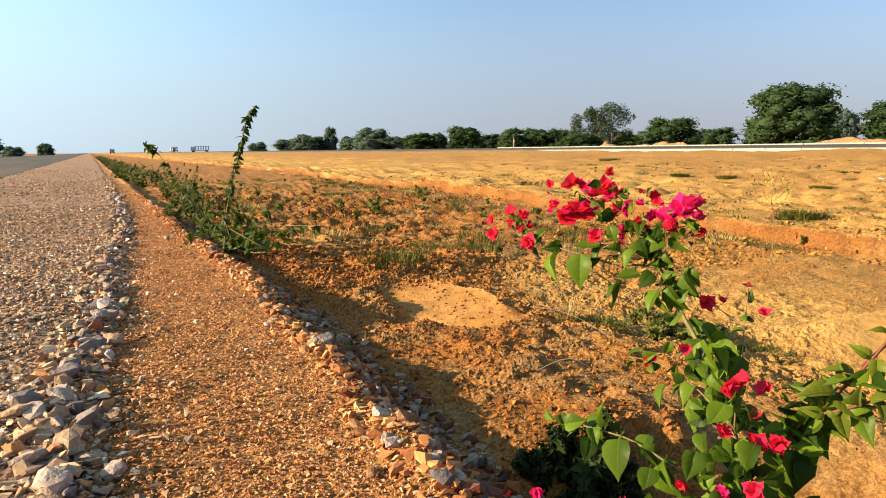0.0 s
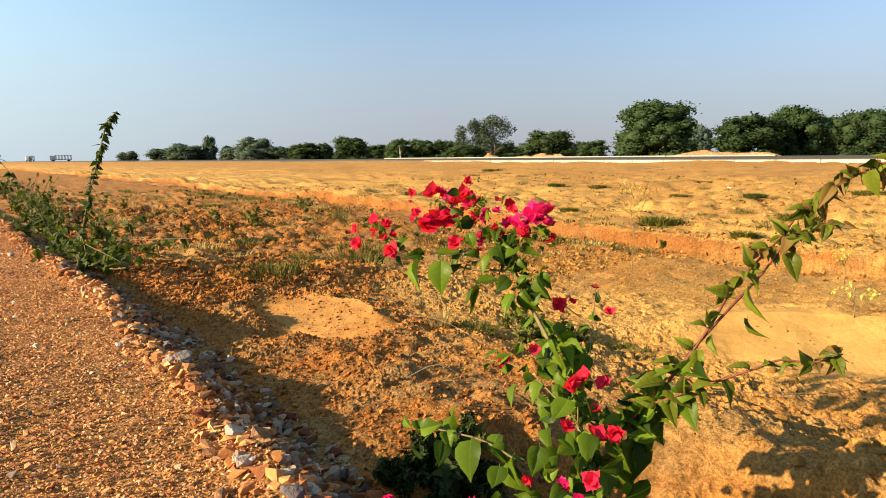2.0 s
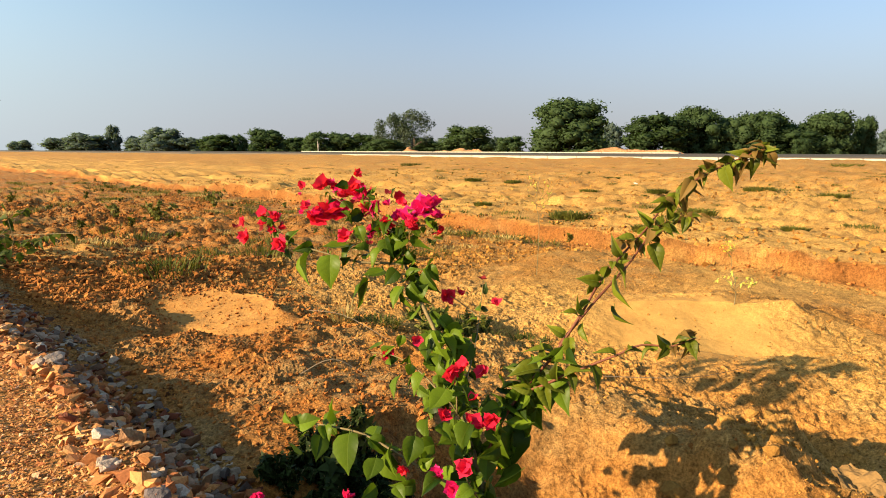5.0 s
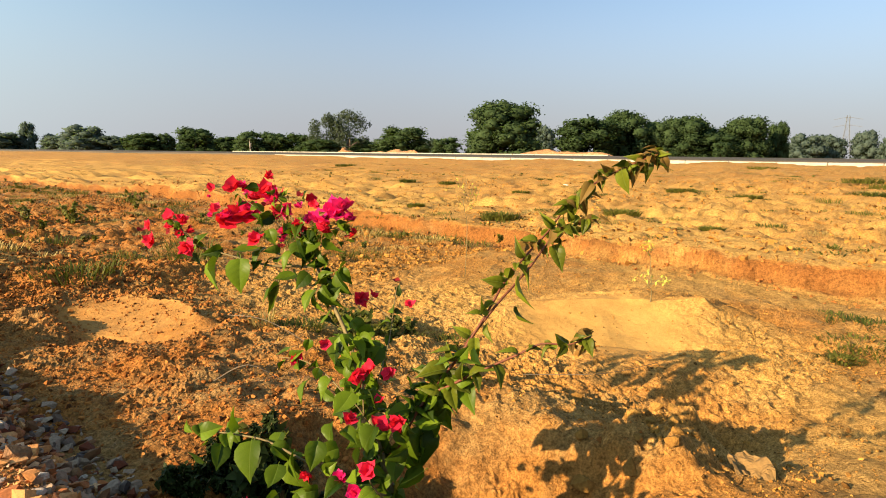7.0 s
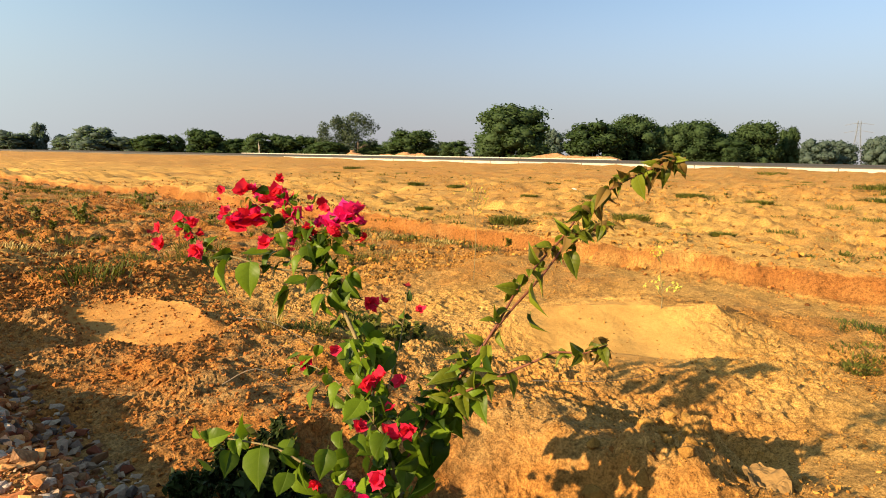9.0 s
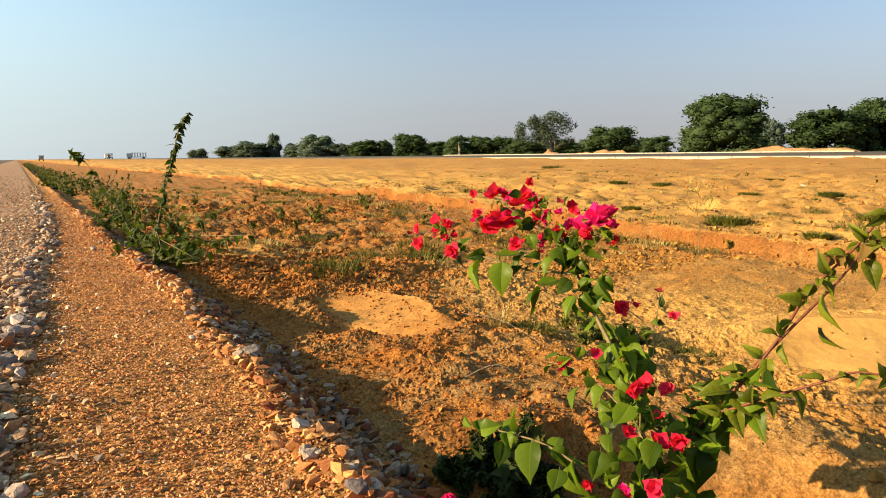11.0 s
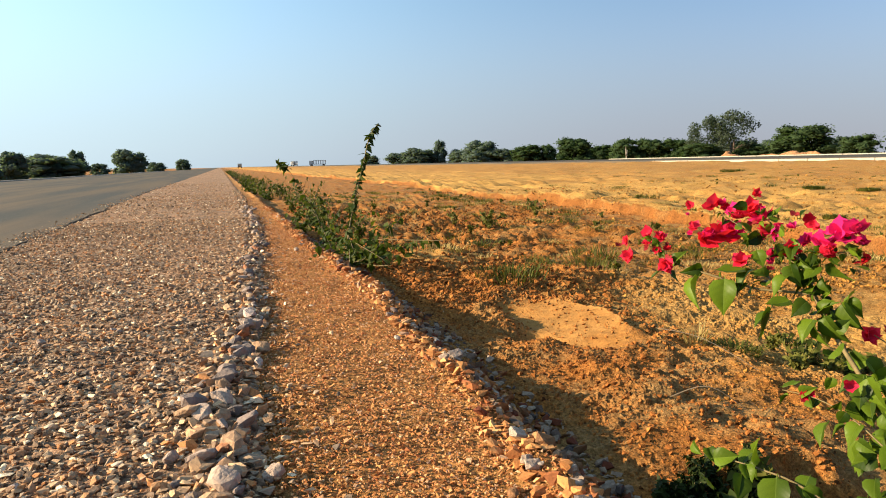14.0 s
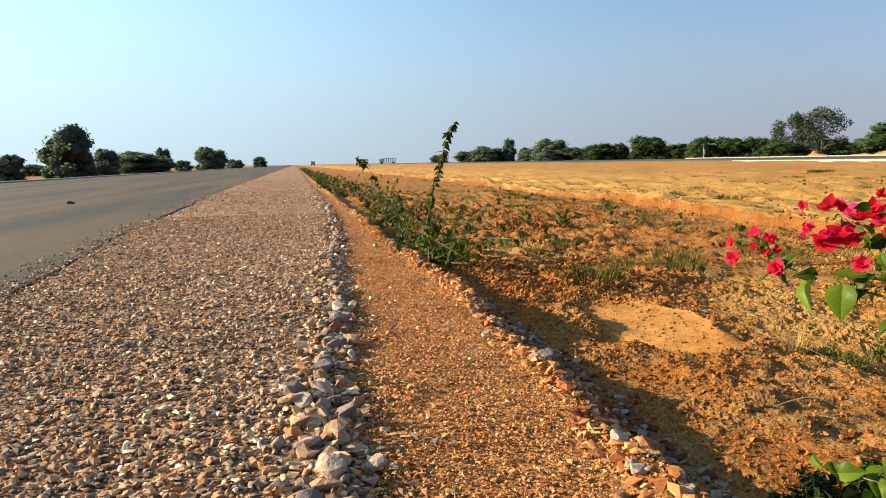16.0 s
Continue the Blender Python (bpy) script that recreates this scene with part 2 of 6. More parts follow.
EDGE_STONES = island_material("outer_edge_stone", [(0.0, (0.2, 0.1, 0.045)), (0.16, (0.17, 0.045, 0.018)), (0.3, (0.3, 0.225, 0.175)), (0.45, (0.16, 0.115, 0.1)), (0.56, (0.42, 0.34, 0.28)), (0.7, (0.3, 0.11, 0.035)), (0.82, (0.36, 0.28, 0.23)), (0.93, (0.1, 0.08, 0.08))], per_object=True, fine=5.0)
# the edge stone tones, darkened: shade on the slope is put into the colour
SHADED_EDGE_MIX = island_material("shade_dimmed_edge_stones", [(0.0, (0.155, 0.07076, 0.02808)), (0.16, (0.1317, 0.03184, 0.01123)), (0.3, (0.2325, 0.1592, 0.1092)), (0.45, (0.124, 0.08137, 0.0624)), (0.56, (0.3255, 0.2406, 0.1747)), (0.7, (0.2325, 0.07784, 0.02184)), (0.82, (0.279, 0.1981, 0.1435)), (0.93, (0.0775, 0.05661, 0.04992))])
LEAF = veined(leaf_material("bougainvillea_leaf", (0.0085, 0.022, 0.002), (0.1, 0.15, 0.008), 0.4, 0.25), 0.5)
SHOOT_LEAF = veined(leaf_material("young_shoot_leaf", (0.04, 0.048, 0.004), (0.13, 0.15, 0.012), 0.4, 0.3))
TIP_LEAF = leaf_material("brown_tip_leaf", (0.09, 0.0525, 0.015), (0.195, 0.12, 0.03), 0.55)
# near-black green: the shade of drain and hole is put into the leaf colour
DRAIN_SHADE_LEAF = leaf_material("shade_darkened_weed_leaf", (0.00525, 0.0119, 0.00225), (0.02625, 0.0385, 0.00675), 0.6, 0.15)
ROW_LEAF = leaf_material("row_shrub_leaf", (0.01823, 0.0358, 0.00476), (0.09121, 0.104, 0.01198), 0.55)
TREE_LEAF = leaf_material("tree_foliage", (0.0288, 0.05192, 0.0204), (0.0624, 0.09676, 0.0408), 0.85, 0.45)
PALE_TREE_LEAF = leaf_material("pale_tree_foliage", (0.05, 0.07, 0.05), (0.085, 0.105, 0.075), 0.85, 0.45)
# far foliage: the haze is put into a paler, bluer leaf colour
HAZED_TREE_LEAF = leaf_material("haze_tinted_foliage", (0.082, 0.115, 0.103), (0.11, 0.148, 0.13), 0.9, 0.55)
GRASS = leaf_material("grass_blades", (0.03816, 0.05195, 0.008424), (0.1268, 0.1177, 0.02106), 0.6, 0.25)
DRY = leaf_material("dry_grass", (0.225, 0.15, 0.0525), (0.375, 0.285, 0.1125), 0.8, 0.2)
YELLOW = leaf_material("yellow_blossom", (0.375, 0.315, 0.0375), (0.465, 0.42, 0.09), 0.6, 0.3)
BRACT = leaf_material("red_bract", (0.5347, 0.0103, 0.0259), (0.69, 0.0259, 0.0862), 0.55, 0.4)
PINK = leaf_material("magenta_bract", (0.5692, 0.0086, 0.1035), (0.7072, 0.0259, 0.2156), 0.55, 0.4)
BUD = leaf_material("dark_red_bud", (0.165, 0.015, 0.015), (0.27, 0.0225, 0.03), 0.6, 0.2)
GREEN_STEM = plain_material("pale_woody_stem", (0.1395, 0.1023, 0.0408), 0.7, 0.3, 90)
RED_STEM = plain_material("reddish_young_stem", (0.115, 0.034, 0.015), 0.6, 0.3, 90)
BARK = plain_material("tree_bark", (0.12, 0.09, 0.0638), 0.9, 0.35, 9)
ASPHALT = road_material("asphalt")
WHITE_KERB = plain_material("painted_kerb", (0.3324, 0.2961, 0.2379), 0.8, 0.15, 3)
CONCRETE = plain_material("grey_steel", (0.0975, 0.105, 0.1125), 0.6, 0.15, 5)
HEAP_SOIL = soil_material("pale_heap_soil", (0.3079, 0.1638, 0.0756), (0.4252, 0.252, 0.1296), (0.3519, 0.17, 0.0756), 20, powder=(0.2541, 0.126, 0.0576))
WHITE_CLOTH = plain_material("white_plastic", (0.45, 0.465, 0.375), 0.6, 0.1, 40)
CLAY = plain_material("dried_clay", (0.1595, 0.09144, 0.03011), 0.9, 0.25, 60)
TRUCK_PAINT = plain_material("dusty_white_paint", (0.4125, 0.4125, 0.4125), 0.5, 0.15, 2)
RUBBER = plain_material("black_rubber", (0.0225, 0.0225, 0.0225), 0.8, 0.2, 20)
DARK_GLASS = plain_material("dark_windscreen", (0.0375, 0.045, 0.0525), 0.15, 0.1, 3, 0.5)


# ---- helpers of this scene ----
rng = np.random.default_rng(7)


def part(name, bm, mat, parent, label="", smooth=False):
    me = bpy.data.meshes.new(name)
    bm.to_mesh(me)
    bm.free()
    if smooth:
        me.polygons.foreach_set("use_smooth", [True] * len(me.polygons))
    me.materials.append(mat)
    ob = new(name, me)
    ob.parent = parent
    return tagged(ob, label)


def mesh_of(name, verts, faces, mat, smooth=False):
    """A mesh from arrays of places and of equal-sized faces."""
    verts, faces = np.asarray(verts, np.float32), np.asarray(faces, np.int32)
    me = bpy.data.meshes.new(name)
    me.vertices.add(len(verts))
    me.vertices.foreach_set("co", verts.ravel())
    k = faces.shape[1]
    me.loops.add(faces.size)
    me.loops.foreach_set("vertex_index", faces.ravel())
    me.polygons.add(len(faces))
    me.polygons.foreach_set("loop_start", np.arange(0, faces.size, k, dtype=np.int32))
    me.polygons.foreach_set("use_smooth", np.full(len(faces), smooth))
    me.update(calc_edges=True)
    me.materials.append(mat)
    return me


def thing(name, place, label, category, group="", kind=""):
    ob = new(name)
    ob.empty_display_size = 0.1
    ob.location = place
    return tagged(ob, label, category, group, kind)


def child(name, me, parent, label=""):
    ob = new(name, me)
    ob.parent = parent
    return tagged(ob, label)


def lattice(ix, iy, seed):
    h = (ix * 374761393 + iy * 668265263 + seed * 974634777) & 0xFFFFFFFF
    h = ((h ^ (h >> 13)) * 1274126177) & 0xFFFFFFFF
    return ((h ^ (h >> 16)) & 0xFFFF) / 65535.0


def ripple(x, y, size, seed):
    """Smooth noise from -1 to 1, with features of about that size."""
    x, y = np.asarray(x, float) / size, np.asarray(y, float) / size
    ix, iy = np.floor(x).astype(np.int64), np.floor(y).astype(np.int64)
    fx, fy = x - ix, y - iy
    fx, fy = fx * fx * (3 - 2 * fx), fy * fy * (3 - 2 * fy)
    a, b = lattice(ix, iy, seed), lattice(ix + 1, iy, seed)
    c, d = lattice(ix, iy + 1, seed), lattice(ix + 1, iy + 1, seed)
    return 2 * ((a + (b - a) * fx) * (1 - fy) + (c + (d - c) * fx) * fy) - 1


def bumpy(x, y, size, seed, octaves=4, gain=0.5):
    total, amp = 0.0, 1.0
    for n in range(octaves):
        total = total + amp * ripple(x + 13.7 * n, y - 7.1 * n, size / 2**n, seed + n)
        amp *= gain
    return total


def hump(x, y, cx, cy, rx, ry, power=2.0):
    return np.exp(-(np.abs((x - cx) / rx) ** power + np.abs((y - cy) / ry) ** power))


def seam_x(y):
    """Where the grey gravel meets the orange gravel."""
    return np.interp(y, [0, 1.1, 1.6, 2.3, 5.6, 12, 60], [-0.1, -0.07, -0.06, 0.0, 0.2, 0.25, 0.27]) + 0.02 * ripple(y, y * 0, 0.35, 3)


def asphalt_x(y):
    return np.interp(y, [0, 3, 6, 15, 60], [-1.2, -1.27, -1.45, -1.6, -1.6]) + 0.03 * ripple(y, y * 0, 0.6, 5) + 0.015 * ripple(y, y * 0, 0.13, 6)


def edge_shift(y):
    """The outer edge of the gravel wanders along the verge."""
    return np.interp(y, [0.7, 1.2, 1.9, 2.4, 4.5], [-0.06, -0.03, 0.018, 0.045, 0.02])


def shoulder_z(x, y):
    x = x - edge_shift(y) * np.clip((x - 0.1) / 0.2, 0, 1)
    z = np.interp(x + 0.03 * bumpy(y, x * 0 + 9, 0.3, 27, 3), [-1.8, 0.38, 0.45, 0.5, 0.56, 0.62, 0.7], [0.0, 0.0, -0.006, -0.03, -0.075, -0.115, -0.19])
    z = z + 0.03 * np.exp(-((x - 0.46) / 0.045) ** 2) * np.clip(0.7 + 0.8 * bumpy(y, x * 0, 0.22, 29, 3), 0, 1.6)
    z = z - 0.016 * np.clip((x - seam_x(y)) / 0.03 + 0.5, 0, 1)
    return z + 0.006 * bumpy(x, y, 0.25, 21, 3) + 0.012 * ripple(x, y, 0.9, 24)


def trench(x, y):
    """How far a place lies beyond the cut bank of the shallow trench."""
    return x - np.interp(y, [-1, 0, 12, 40], [4.75, 4.78, 6.3, 6.9]) + 0.08 * bumpy(y, x * 0, 0.6, 41, 3) + 0.05 * np.maximum(ripple(y, x * 3, 0.12, 44), 0)


def crumbs(x, y):
    """Fine crumbly relief of dry broken soil, strongest close to the verge."""
    close = np.clip((4.2 - x) / 0.6, 0, 1) * np.clip((5.2 - y) / 0.8, 0, 1) * np.clip((x - 0.5) / 0.1, 0, 1)
    patch = np.clip(0.7 + 1.1 * bumpy(x, y, 0.35, 56, 3), 0.05, 1.6)
    return close * patch * (0.006 * np.abs(ripple(x, y, 0.06, 57)) + 0.007 * np.abs(ripple(x, y, 0.03, 58)) + 0.004 * ripple(x, y, 0.016, 60) - 0.005)


def bowl_r(x, y):
    """How far a place lies from the middle of the shallow dish, 1 at its rim."""
    return (np.abs((x - 1.24) / np.where(x < 1.24, 0.2, 0.255)) ** 2.4 + np.abs((y - 2.55) / 0.5) ** 2.4) ** (1 / 2.4) + 0.09 * bumpy(x, y, 0.16, 99, 3)


def hole_r(x, y):
    """How far a place lies from the middle of the planting hole, 1 at its uneven rim."""
    return (np.abs((x - 1.05) / np.where(x < 1.05, 0.52, 0.49)) ** 3 + np.abs((y - 0.73) / 0.42) ** 3) ** (1 / 3) + 0.1 * bumpy(x, y, 0.3, 93, 3) + 0.05 * bumpy(x, y, 0.07, 89, 2)


def smooth_parts(x, y):
    """Where wind and water left the sand smooth: 1 there, 0 elsewhere."""
    return np.clip(1.3 * hump(x, y, 2.68, 1.17, 0.44, 0.42, 3) + 0.8 * np.clip((1.02 - bowl_r(x, y)) / 0.2, 0, 1) + hump(x, y, 1.25, 4.2, 0.24, 0.3, 3) + 0.15 * np.clip((1.0 - hole_r(x, y)) / 0.2, 0, 1) * np.clip((x - 1.05) / 0.15, 0, 1), 0, 1)


def ground_z(x, y):
    """Height of the bare ground across the verge, the median and the land beyond."""
    edge = x - edge_shift(y) * np.clip((0.95 - x) / 0.2, 0, 1) * np.clip((x - 0.2) / 0.2, 0, 1)
    lip = edge + 0.06 * bumpy(y, x * 0 + 3.0, 0.7, 31, 3) * np.clip((x - 0.6) / 0.2, 0, 1)
    inner = np.interp(lip, [-400, -60, -16, -12.2, -11.5, -1.9, 0.3, 0.48, 0.56, 0.62, 0.7, 0.95, 1.1, 1.4, 1.65, 2.0, 2.6, 4.0],
                      [-1.6, -1.5, -1.0, -0.3, -0.26, -0.12, -0.08, -0.065, -0.085, -0.115, -0.112, -0.112, -0.14, -0.165, -0.2, -0.235, -0.26, -0.27])
    t = trench(x, y)
    outer = np.interp(t, [-0.75, -0.5, -0.12, -0.02, 0.015, 0.05, 0.5, 3, 11, 26.4, 27.3], [-0.27, -0.3, -0.32, -0.3, -0.19, -0.155, -0.17, -0.23, 0.0, 0.55, 0.6])
    z = np.where(t < -0.75, inner, outer)
    z = np.where(x > 43.6, 0.8 + 0 * x, z)
    field = np.clip((x - 0.6) / 0.5, 0.12, 1) * np.clip((x - 0.52) / 0.1, 0, 1) * np.clip((44 - x) / 6, 0, 1)
    near = np.exp(-np.maximum(x - 4.5, 0) / 8)
    smooth = smooth_parts(x, y)
    rough = 0.02 * bumpy(x, y, 0.5, 51, 3) + (0.01 * bumpy(x, y, 0.13, 61, 3, 0.65) * near + 0.008 * np.abs(bumpy(x, y, 0.07, 66, 2)) * near + crumbs(x, y)) * (1 - 0.9 * smooth)
    clump = np.clip(bumpy(x, y, 0.9, 71, 2) + 0.25, 0, 1)
    rough = rough + 0.034 * clump * np.abs(bumpy(x, y, 0.16, 81, 3)) * near * (1 - smooth)
    beyond = np.clip((y - 3.6) / 1.5, 0, 1) * np.clip((20 - y) / 6, 0, 1) * np.clip((5 - x) / 0.6, 0, 1)
    rough = rough + beyond * (0.05 * np.abs(bumpy(x, y, 0.22, 83, 2)) + 0.045 * np.abs(bumpy(x, y, 0.1, 85, 2)) + 0.03 * bumpy(x, y, 1.1, 84, 2))
    far = np.clip((x - 5) / 1.5, 0, 1)
    churned = np.clip(0.6 + 1.2 * bumpy(x, y, 2.2, 94, 3), 0, 1)
    rough = rough + far * (0.06 * bumpy(x, y, 3.5, 91, 3) + 0.045 * bumpy(x, y * 0.7, 0.9, 96, 3) - 0.1 * np.maximum(bumpy(x, y, 0.45, 98, 3) - 0.55, 0))
    rough = rough + far * churned * (0.065 * bumpy(x, y, 0.24, 95, 3, 0.6) + 0.06 * bumpy(0.8 * x + 0.6 * y, 0.25 * (0.8 * y - 0.6 * x), 0.4, 87, 2)) * near ** 0.3
    pits = np.clip(4 * (bumpy(x, y, 0.34, 103, 2) - 0.2), 0, 1) * np.clip(0.5 + bumpy(x, y, 1.6, 104, 2), 0, 1)
    rough = rough - far * 0.05 * pits * near ** 0.3
    z = z + field * rough
    # shallow dish beside the verge, its far wall smooth and sunlit
    bowl = bowl_r(x, y)
    dish = -0.175 + 0.18 * np.maximum(x - 1.2, -0.05) - 0.04 * (y - 2.7) + 0.004 * bumpy(x, y, 0.09, 92, 3) - 0.02 * np.clip(1 - bowl, 0, 1)
    z = z + 0.02 * np.exp(-((bowl - 1.12) / 0.12) ** 2) * np.clip((x - 1.1) / 0.2, 0, 1)
    z = z + (dish - z) * np.clip((1.04 - bowl) / np.interp(x, [1.0, 1.35], [0.5, 0.14]), 0, 1)
    z = z + 0.03 * hump(x, y, 1.02, 2.7, 0.08, 0.13, 3) * (1 + 0.5 * bumpy(x, y, 0.08, 86, 3))
    z = z - 0.035 * hump(x, y, 0.86, 2.52, 0.12, 0.35, 3) - 0.06 * hump(x, y, 1.03, 2.36, 0.09, 0.12, 3)
    # planting hole round the bush, with a crumbling slope, and broken clods beside it
    away = hole_r(x, y)
    wall = np.interp(away, [0.0, 0.4, 0.55, 0.74, 0.92, 1.06, 1.12], [-0.37, -0.355, -0.32, -0.24, -0.165, -0.1, 0.5])
    gentle = np.interp(away, [0.0, 0.32, 0.45, 0.68, 0.85, 1.0, 1.4, 1.8, 2.3], [-0.375, -0.355, -0.32, -0.23, -0.182, -0.165, -0.14, -0.05, 0.5])
    wall = wall + (gentle - wall) * np.clip((x - 1.05) / 0.15, 0, 1)
    z = np.where(x > 0.62, np.minimum(z, wall + np.clip((away - 0.7) / 0.3, 0.12, 1.0) * field * rough), z)
    z = z + 0.075 * hump(x, y, 1.58, 0.52, 0.16, 0.11, 4) * (1 + 0.6 * bumpy(x, y, 0.09, 95, 3, 0.65)) - 0.03 * hump(x, y, 1.84, 0.46, 0.12, 0.2, 4)
    z = z - 0.05 * hump(x, y, 1.98, 0.56, 0.2, 0.25, 3) * (1 + 0.5 * bumpy(x, y, 0.1, 97, 2))
    bank = np.interp(x + 0.75 * (y - 1.2) + 0.05 * ripple(x, y, 0.3, 88), [2.3, 2.42, 2.95, 3.15], [0, -0.03, 0.1, 0.07])
    z = z + bank * np.clip(1.5 * hump(x, y, 2.75, 1.15, 0.55, 0.5, 4), 0, 1)
    z = z + 0.03 * hump(x, y, 1.57, 0.85, 0.14, 0.32, 3) - 0.02 * hump(x, y, 2.05, 0.95, 0.25, 0.4, 3)
    z = z + 0.05 * hump(x, y, 3.3, 1.25, 0.4, 0.25) + 0.04 * hump(x, y, 4.0, 2.7, 0.3, 0.35) + 0.05 * hump(x, y, 1.9, 3.6, 0.5, 0.35)
    z = z + 0.07 * hump(x, y, 1.25, 4.2, 0.24, 0.3, 2.5) + 0.03 * hump(x, y, 2.5, 3.1, 0.3, 0.2, 3) - 0.03 * hump(x, y, 2.0, 2.6, 0.25, 0.12, 3)
    return z


def graded(stops):
    """Lines from stretches of (start, end, step at the start, step at the end)."""
    out = []
    for a, b, s0, s1 in stops:
        v, n = a, 0
        while v < b - 1e-6:
            out.append(v)
            v += s0 + (s1 - s0) * (v - a) / (b - a)
    out.append(stops[-1][1])
    return np.array(out)


def stone_shape(seed, points=10, flat=0.6, boxy=5.0):
    """A broken stone: the hull of a few points, about 1 across."""
    r = np.random.default_rng(seed)
    p = r.normal(size=(points, 3))
    p = p / ((np.abs(p) ** boxy).sum(1) ** (1 / boxy))[:, None] * r.uniform(0.36, 0.47, (points, 1)) * (1.15, 0.85, flat)
    bm = bmesh.new()
    for q in p:
        bm.verts.new(q)
    hull = bmesh.ops.convex_hull(bm, input=bm.verts)
    bmesh.ops.delete(bm, geom=[g for g in hull["geom_interior"] if isinstance(g, bmesh.types.BMVert)], context="VERTS")
    bmesh.ops.triangulate(bm, faces=bm.faces)
    bmesh.ops.recalc_face_normals(bm, faces=bm.faces)
    bm.verts.index_update()
    v = np.array([q.co[:] for q in bm.verts])
    f = np.array([[q.index for q in g.verts] for g in bm.faces])
    bm.free()
    return v, f


def scatter(name, shapes, places, sizes, mat, tilt=0.5):
    """Many stones in one mesh: each shape turned, sized and laid at its place."""
    r = np.random.default_rng(len(places))
    verts, faces, base = [], [], 0
    pick = r.integers(0, len(shapes), len(places))
    for k, (v, f) in enumerate(shapes):
        at, size = places[pick == k], sizes[pick == k]
        if not len(at):
            continue
        a, b = r.uniform(0, 2 * np.pi, len(at)), r.normal(0, tilt, len(at))
        ca, sa, cb, sb = np.cos(a), np.sin(a), np.cos(b), np.sin(b)
        x = v[None, :, 0] * ca[:, None] - v[None, :, 1] * sa[:, None]
        y = v[None, :, 0] * sa[:, None] + v[None, :, 1] * ca[:, None]
        z = v[None, :, 2] * cb[:, None] + y * sb[:, None]
        y = y * cb[:, None] - v[None, :, 2] * sb[:, None]
        verts.append((np.stack([x, y, z], -1) * size[:, None, None] + at[:, None, :]).reshape(-1, 3))
        faces.append((f[None] + (np.arange(len(at)) * len(v))[:, None, None]).reshape(-1, 3) + base)
        base += len(at) * len(v)
    return mesh_of(name, np.concatenate(verts), np.concatenate(faces), mat)


def tube(points, r0, r1, sides=6, steps=4):
    """A tapered stem along a smooth line through the points."""
    pts = [Vector(p) for p in points]
    line = []
    for i in range(len(pts) - 1):
        a, b = pts[max(i - 1, 0)], pts[min(i + 2, len(pts) - 1)]
        for s in range(steps):
            t = s / steps
            m0, m1 = (pts[i + 1] - a) * 0.5, (b - pts[i]) * 0.5
            line.append((2*t**3 - 3*t**2 + 1) * pts[i] + (t**3 - 2*t**2 + t) * m0 + (-2*t**3 + 3*t**2) * pts[i + 1] + (t**3 - t**2) * m1)
    line.append(pts[-1])
    bm = bmesh.new()
    rings = []
    for i, p in enumerate(line):
        way = (line[min(i + 1, len(line) - 1)] - line[max(i - 1, 0)]).normalized()
        side = way.cross(Vector((0.31, 0.2, 0.93))).normalized()
        up = side.cross(way)
        r = r0 + (r1 - r0) * i / (len(line) - 1)
        rings.append([bm.verts.new(p + (side * math.cos(q * 2 * math.pi / sides) + up * math.sin(q * 2 * math.pi / sides)) * r) for q in range(sides)])
    for a, b in zip(rings, rings[1:]):
        for q in range(sides):
            bm.faces.new((a[q], a[(q + 1) % sides], b[(q + 1) % sides], b[q]))
    bm.faces.new(rings[0][::-1])
    bm.faces.new(rings[-1])
    return bm


def blade_points(fold=0.22, curl=0.25, wide=0.32, coarse=False, twist=0.0):
    """A pointed heart-shaped leaf along +y, 1 long, folded at the midrib and curling down."""
    shape = [(0.0, 0.12), (0.1, 0.74), (0.28, 1.0), (0.48, 0.93), (0.68, 0.62), (0.86, 0.22), (1.0, 0.0)]
    if coarse:
        shape = [(0.0, 0.2), (0.3, 1.0), (0.68, 0.55), (1.0, 0.0)]
    verts, faces = [], []
    columns = (-1, 0, 1) if coarse else (-1, -0.55, 0, 0.55, 1)
    for t, w in shape:
        for c in columns:
            x = c * w * wide
            y = t - 0.06 * (t < 0.2) * abs(c) * w + 0.03 * math.sin(9 * t + 2 * c) * abs(c) * w
            z = -curl * t * t + fold * abs(x) * (1.6 - 0.9 * abs(c)) + 0.04 * math.sin(11 * t + 3 * c) * abs(c) * w
            verts.append((x + twist * t * t, y, z))
    n = len(columns)
    for i in range(len(shape) - 1):
        for k in range(n - 1):
            a = n * i + k
            faces.append((a, a + 1, a + n + 1, a + n))
    return verts, faces


def leaf_mesh(name, mat, fold, curl, wide, twist=0.0, stalk=True):
    verts, faces = blade_points(fold, curl, wide, False, twist)
    bm = bmesh.new()
    for half in (0, 1):                    # the two halves meet at a crisp midrib
        vs = {}
        for f in [f for k, f in enumerate(faces) if (k % 4) // 2 == half]:
            for i in f:
                if i not in vs:
                    vs[i] = bm.verts.new(verts[i])
            bm.faces.new([vs[i] for i in f])
    if stalk:
        a = [bm.verts.new(v) for v in ((-0.012, -0.14, -0.02), (0.012, -0.14, -0.02), (0.012, 0.06, 0.0), (-0.012, 0.06, 0.0), (0, -0.14, -0.045), (0, 0.06, -0.02))]
        for f in ((0, 1, 2, 3), (1, 4, 5, 2), (4, 0, 3, 5)):
            bm.faces.new([a[i] for i in f])
    me = bpy.data.meshes.new(name)
    bm.to_mesh(me)
    bm.free()
    me.polygons.foreach_set("use_smooth", [True] * len(me.polygons))
    me.materials.append(mat)
    return me


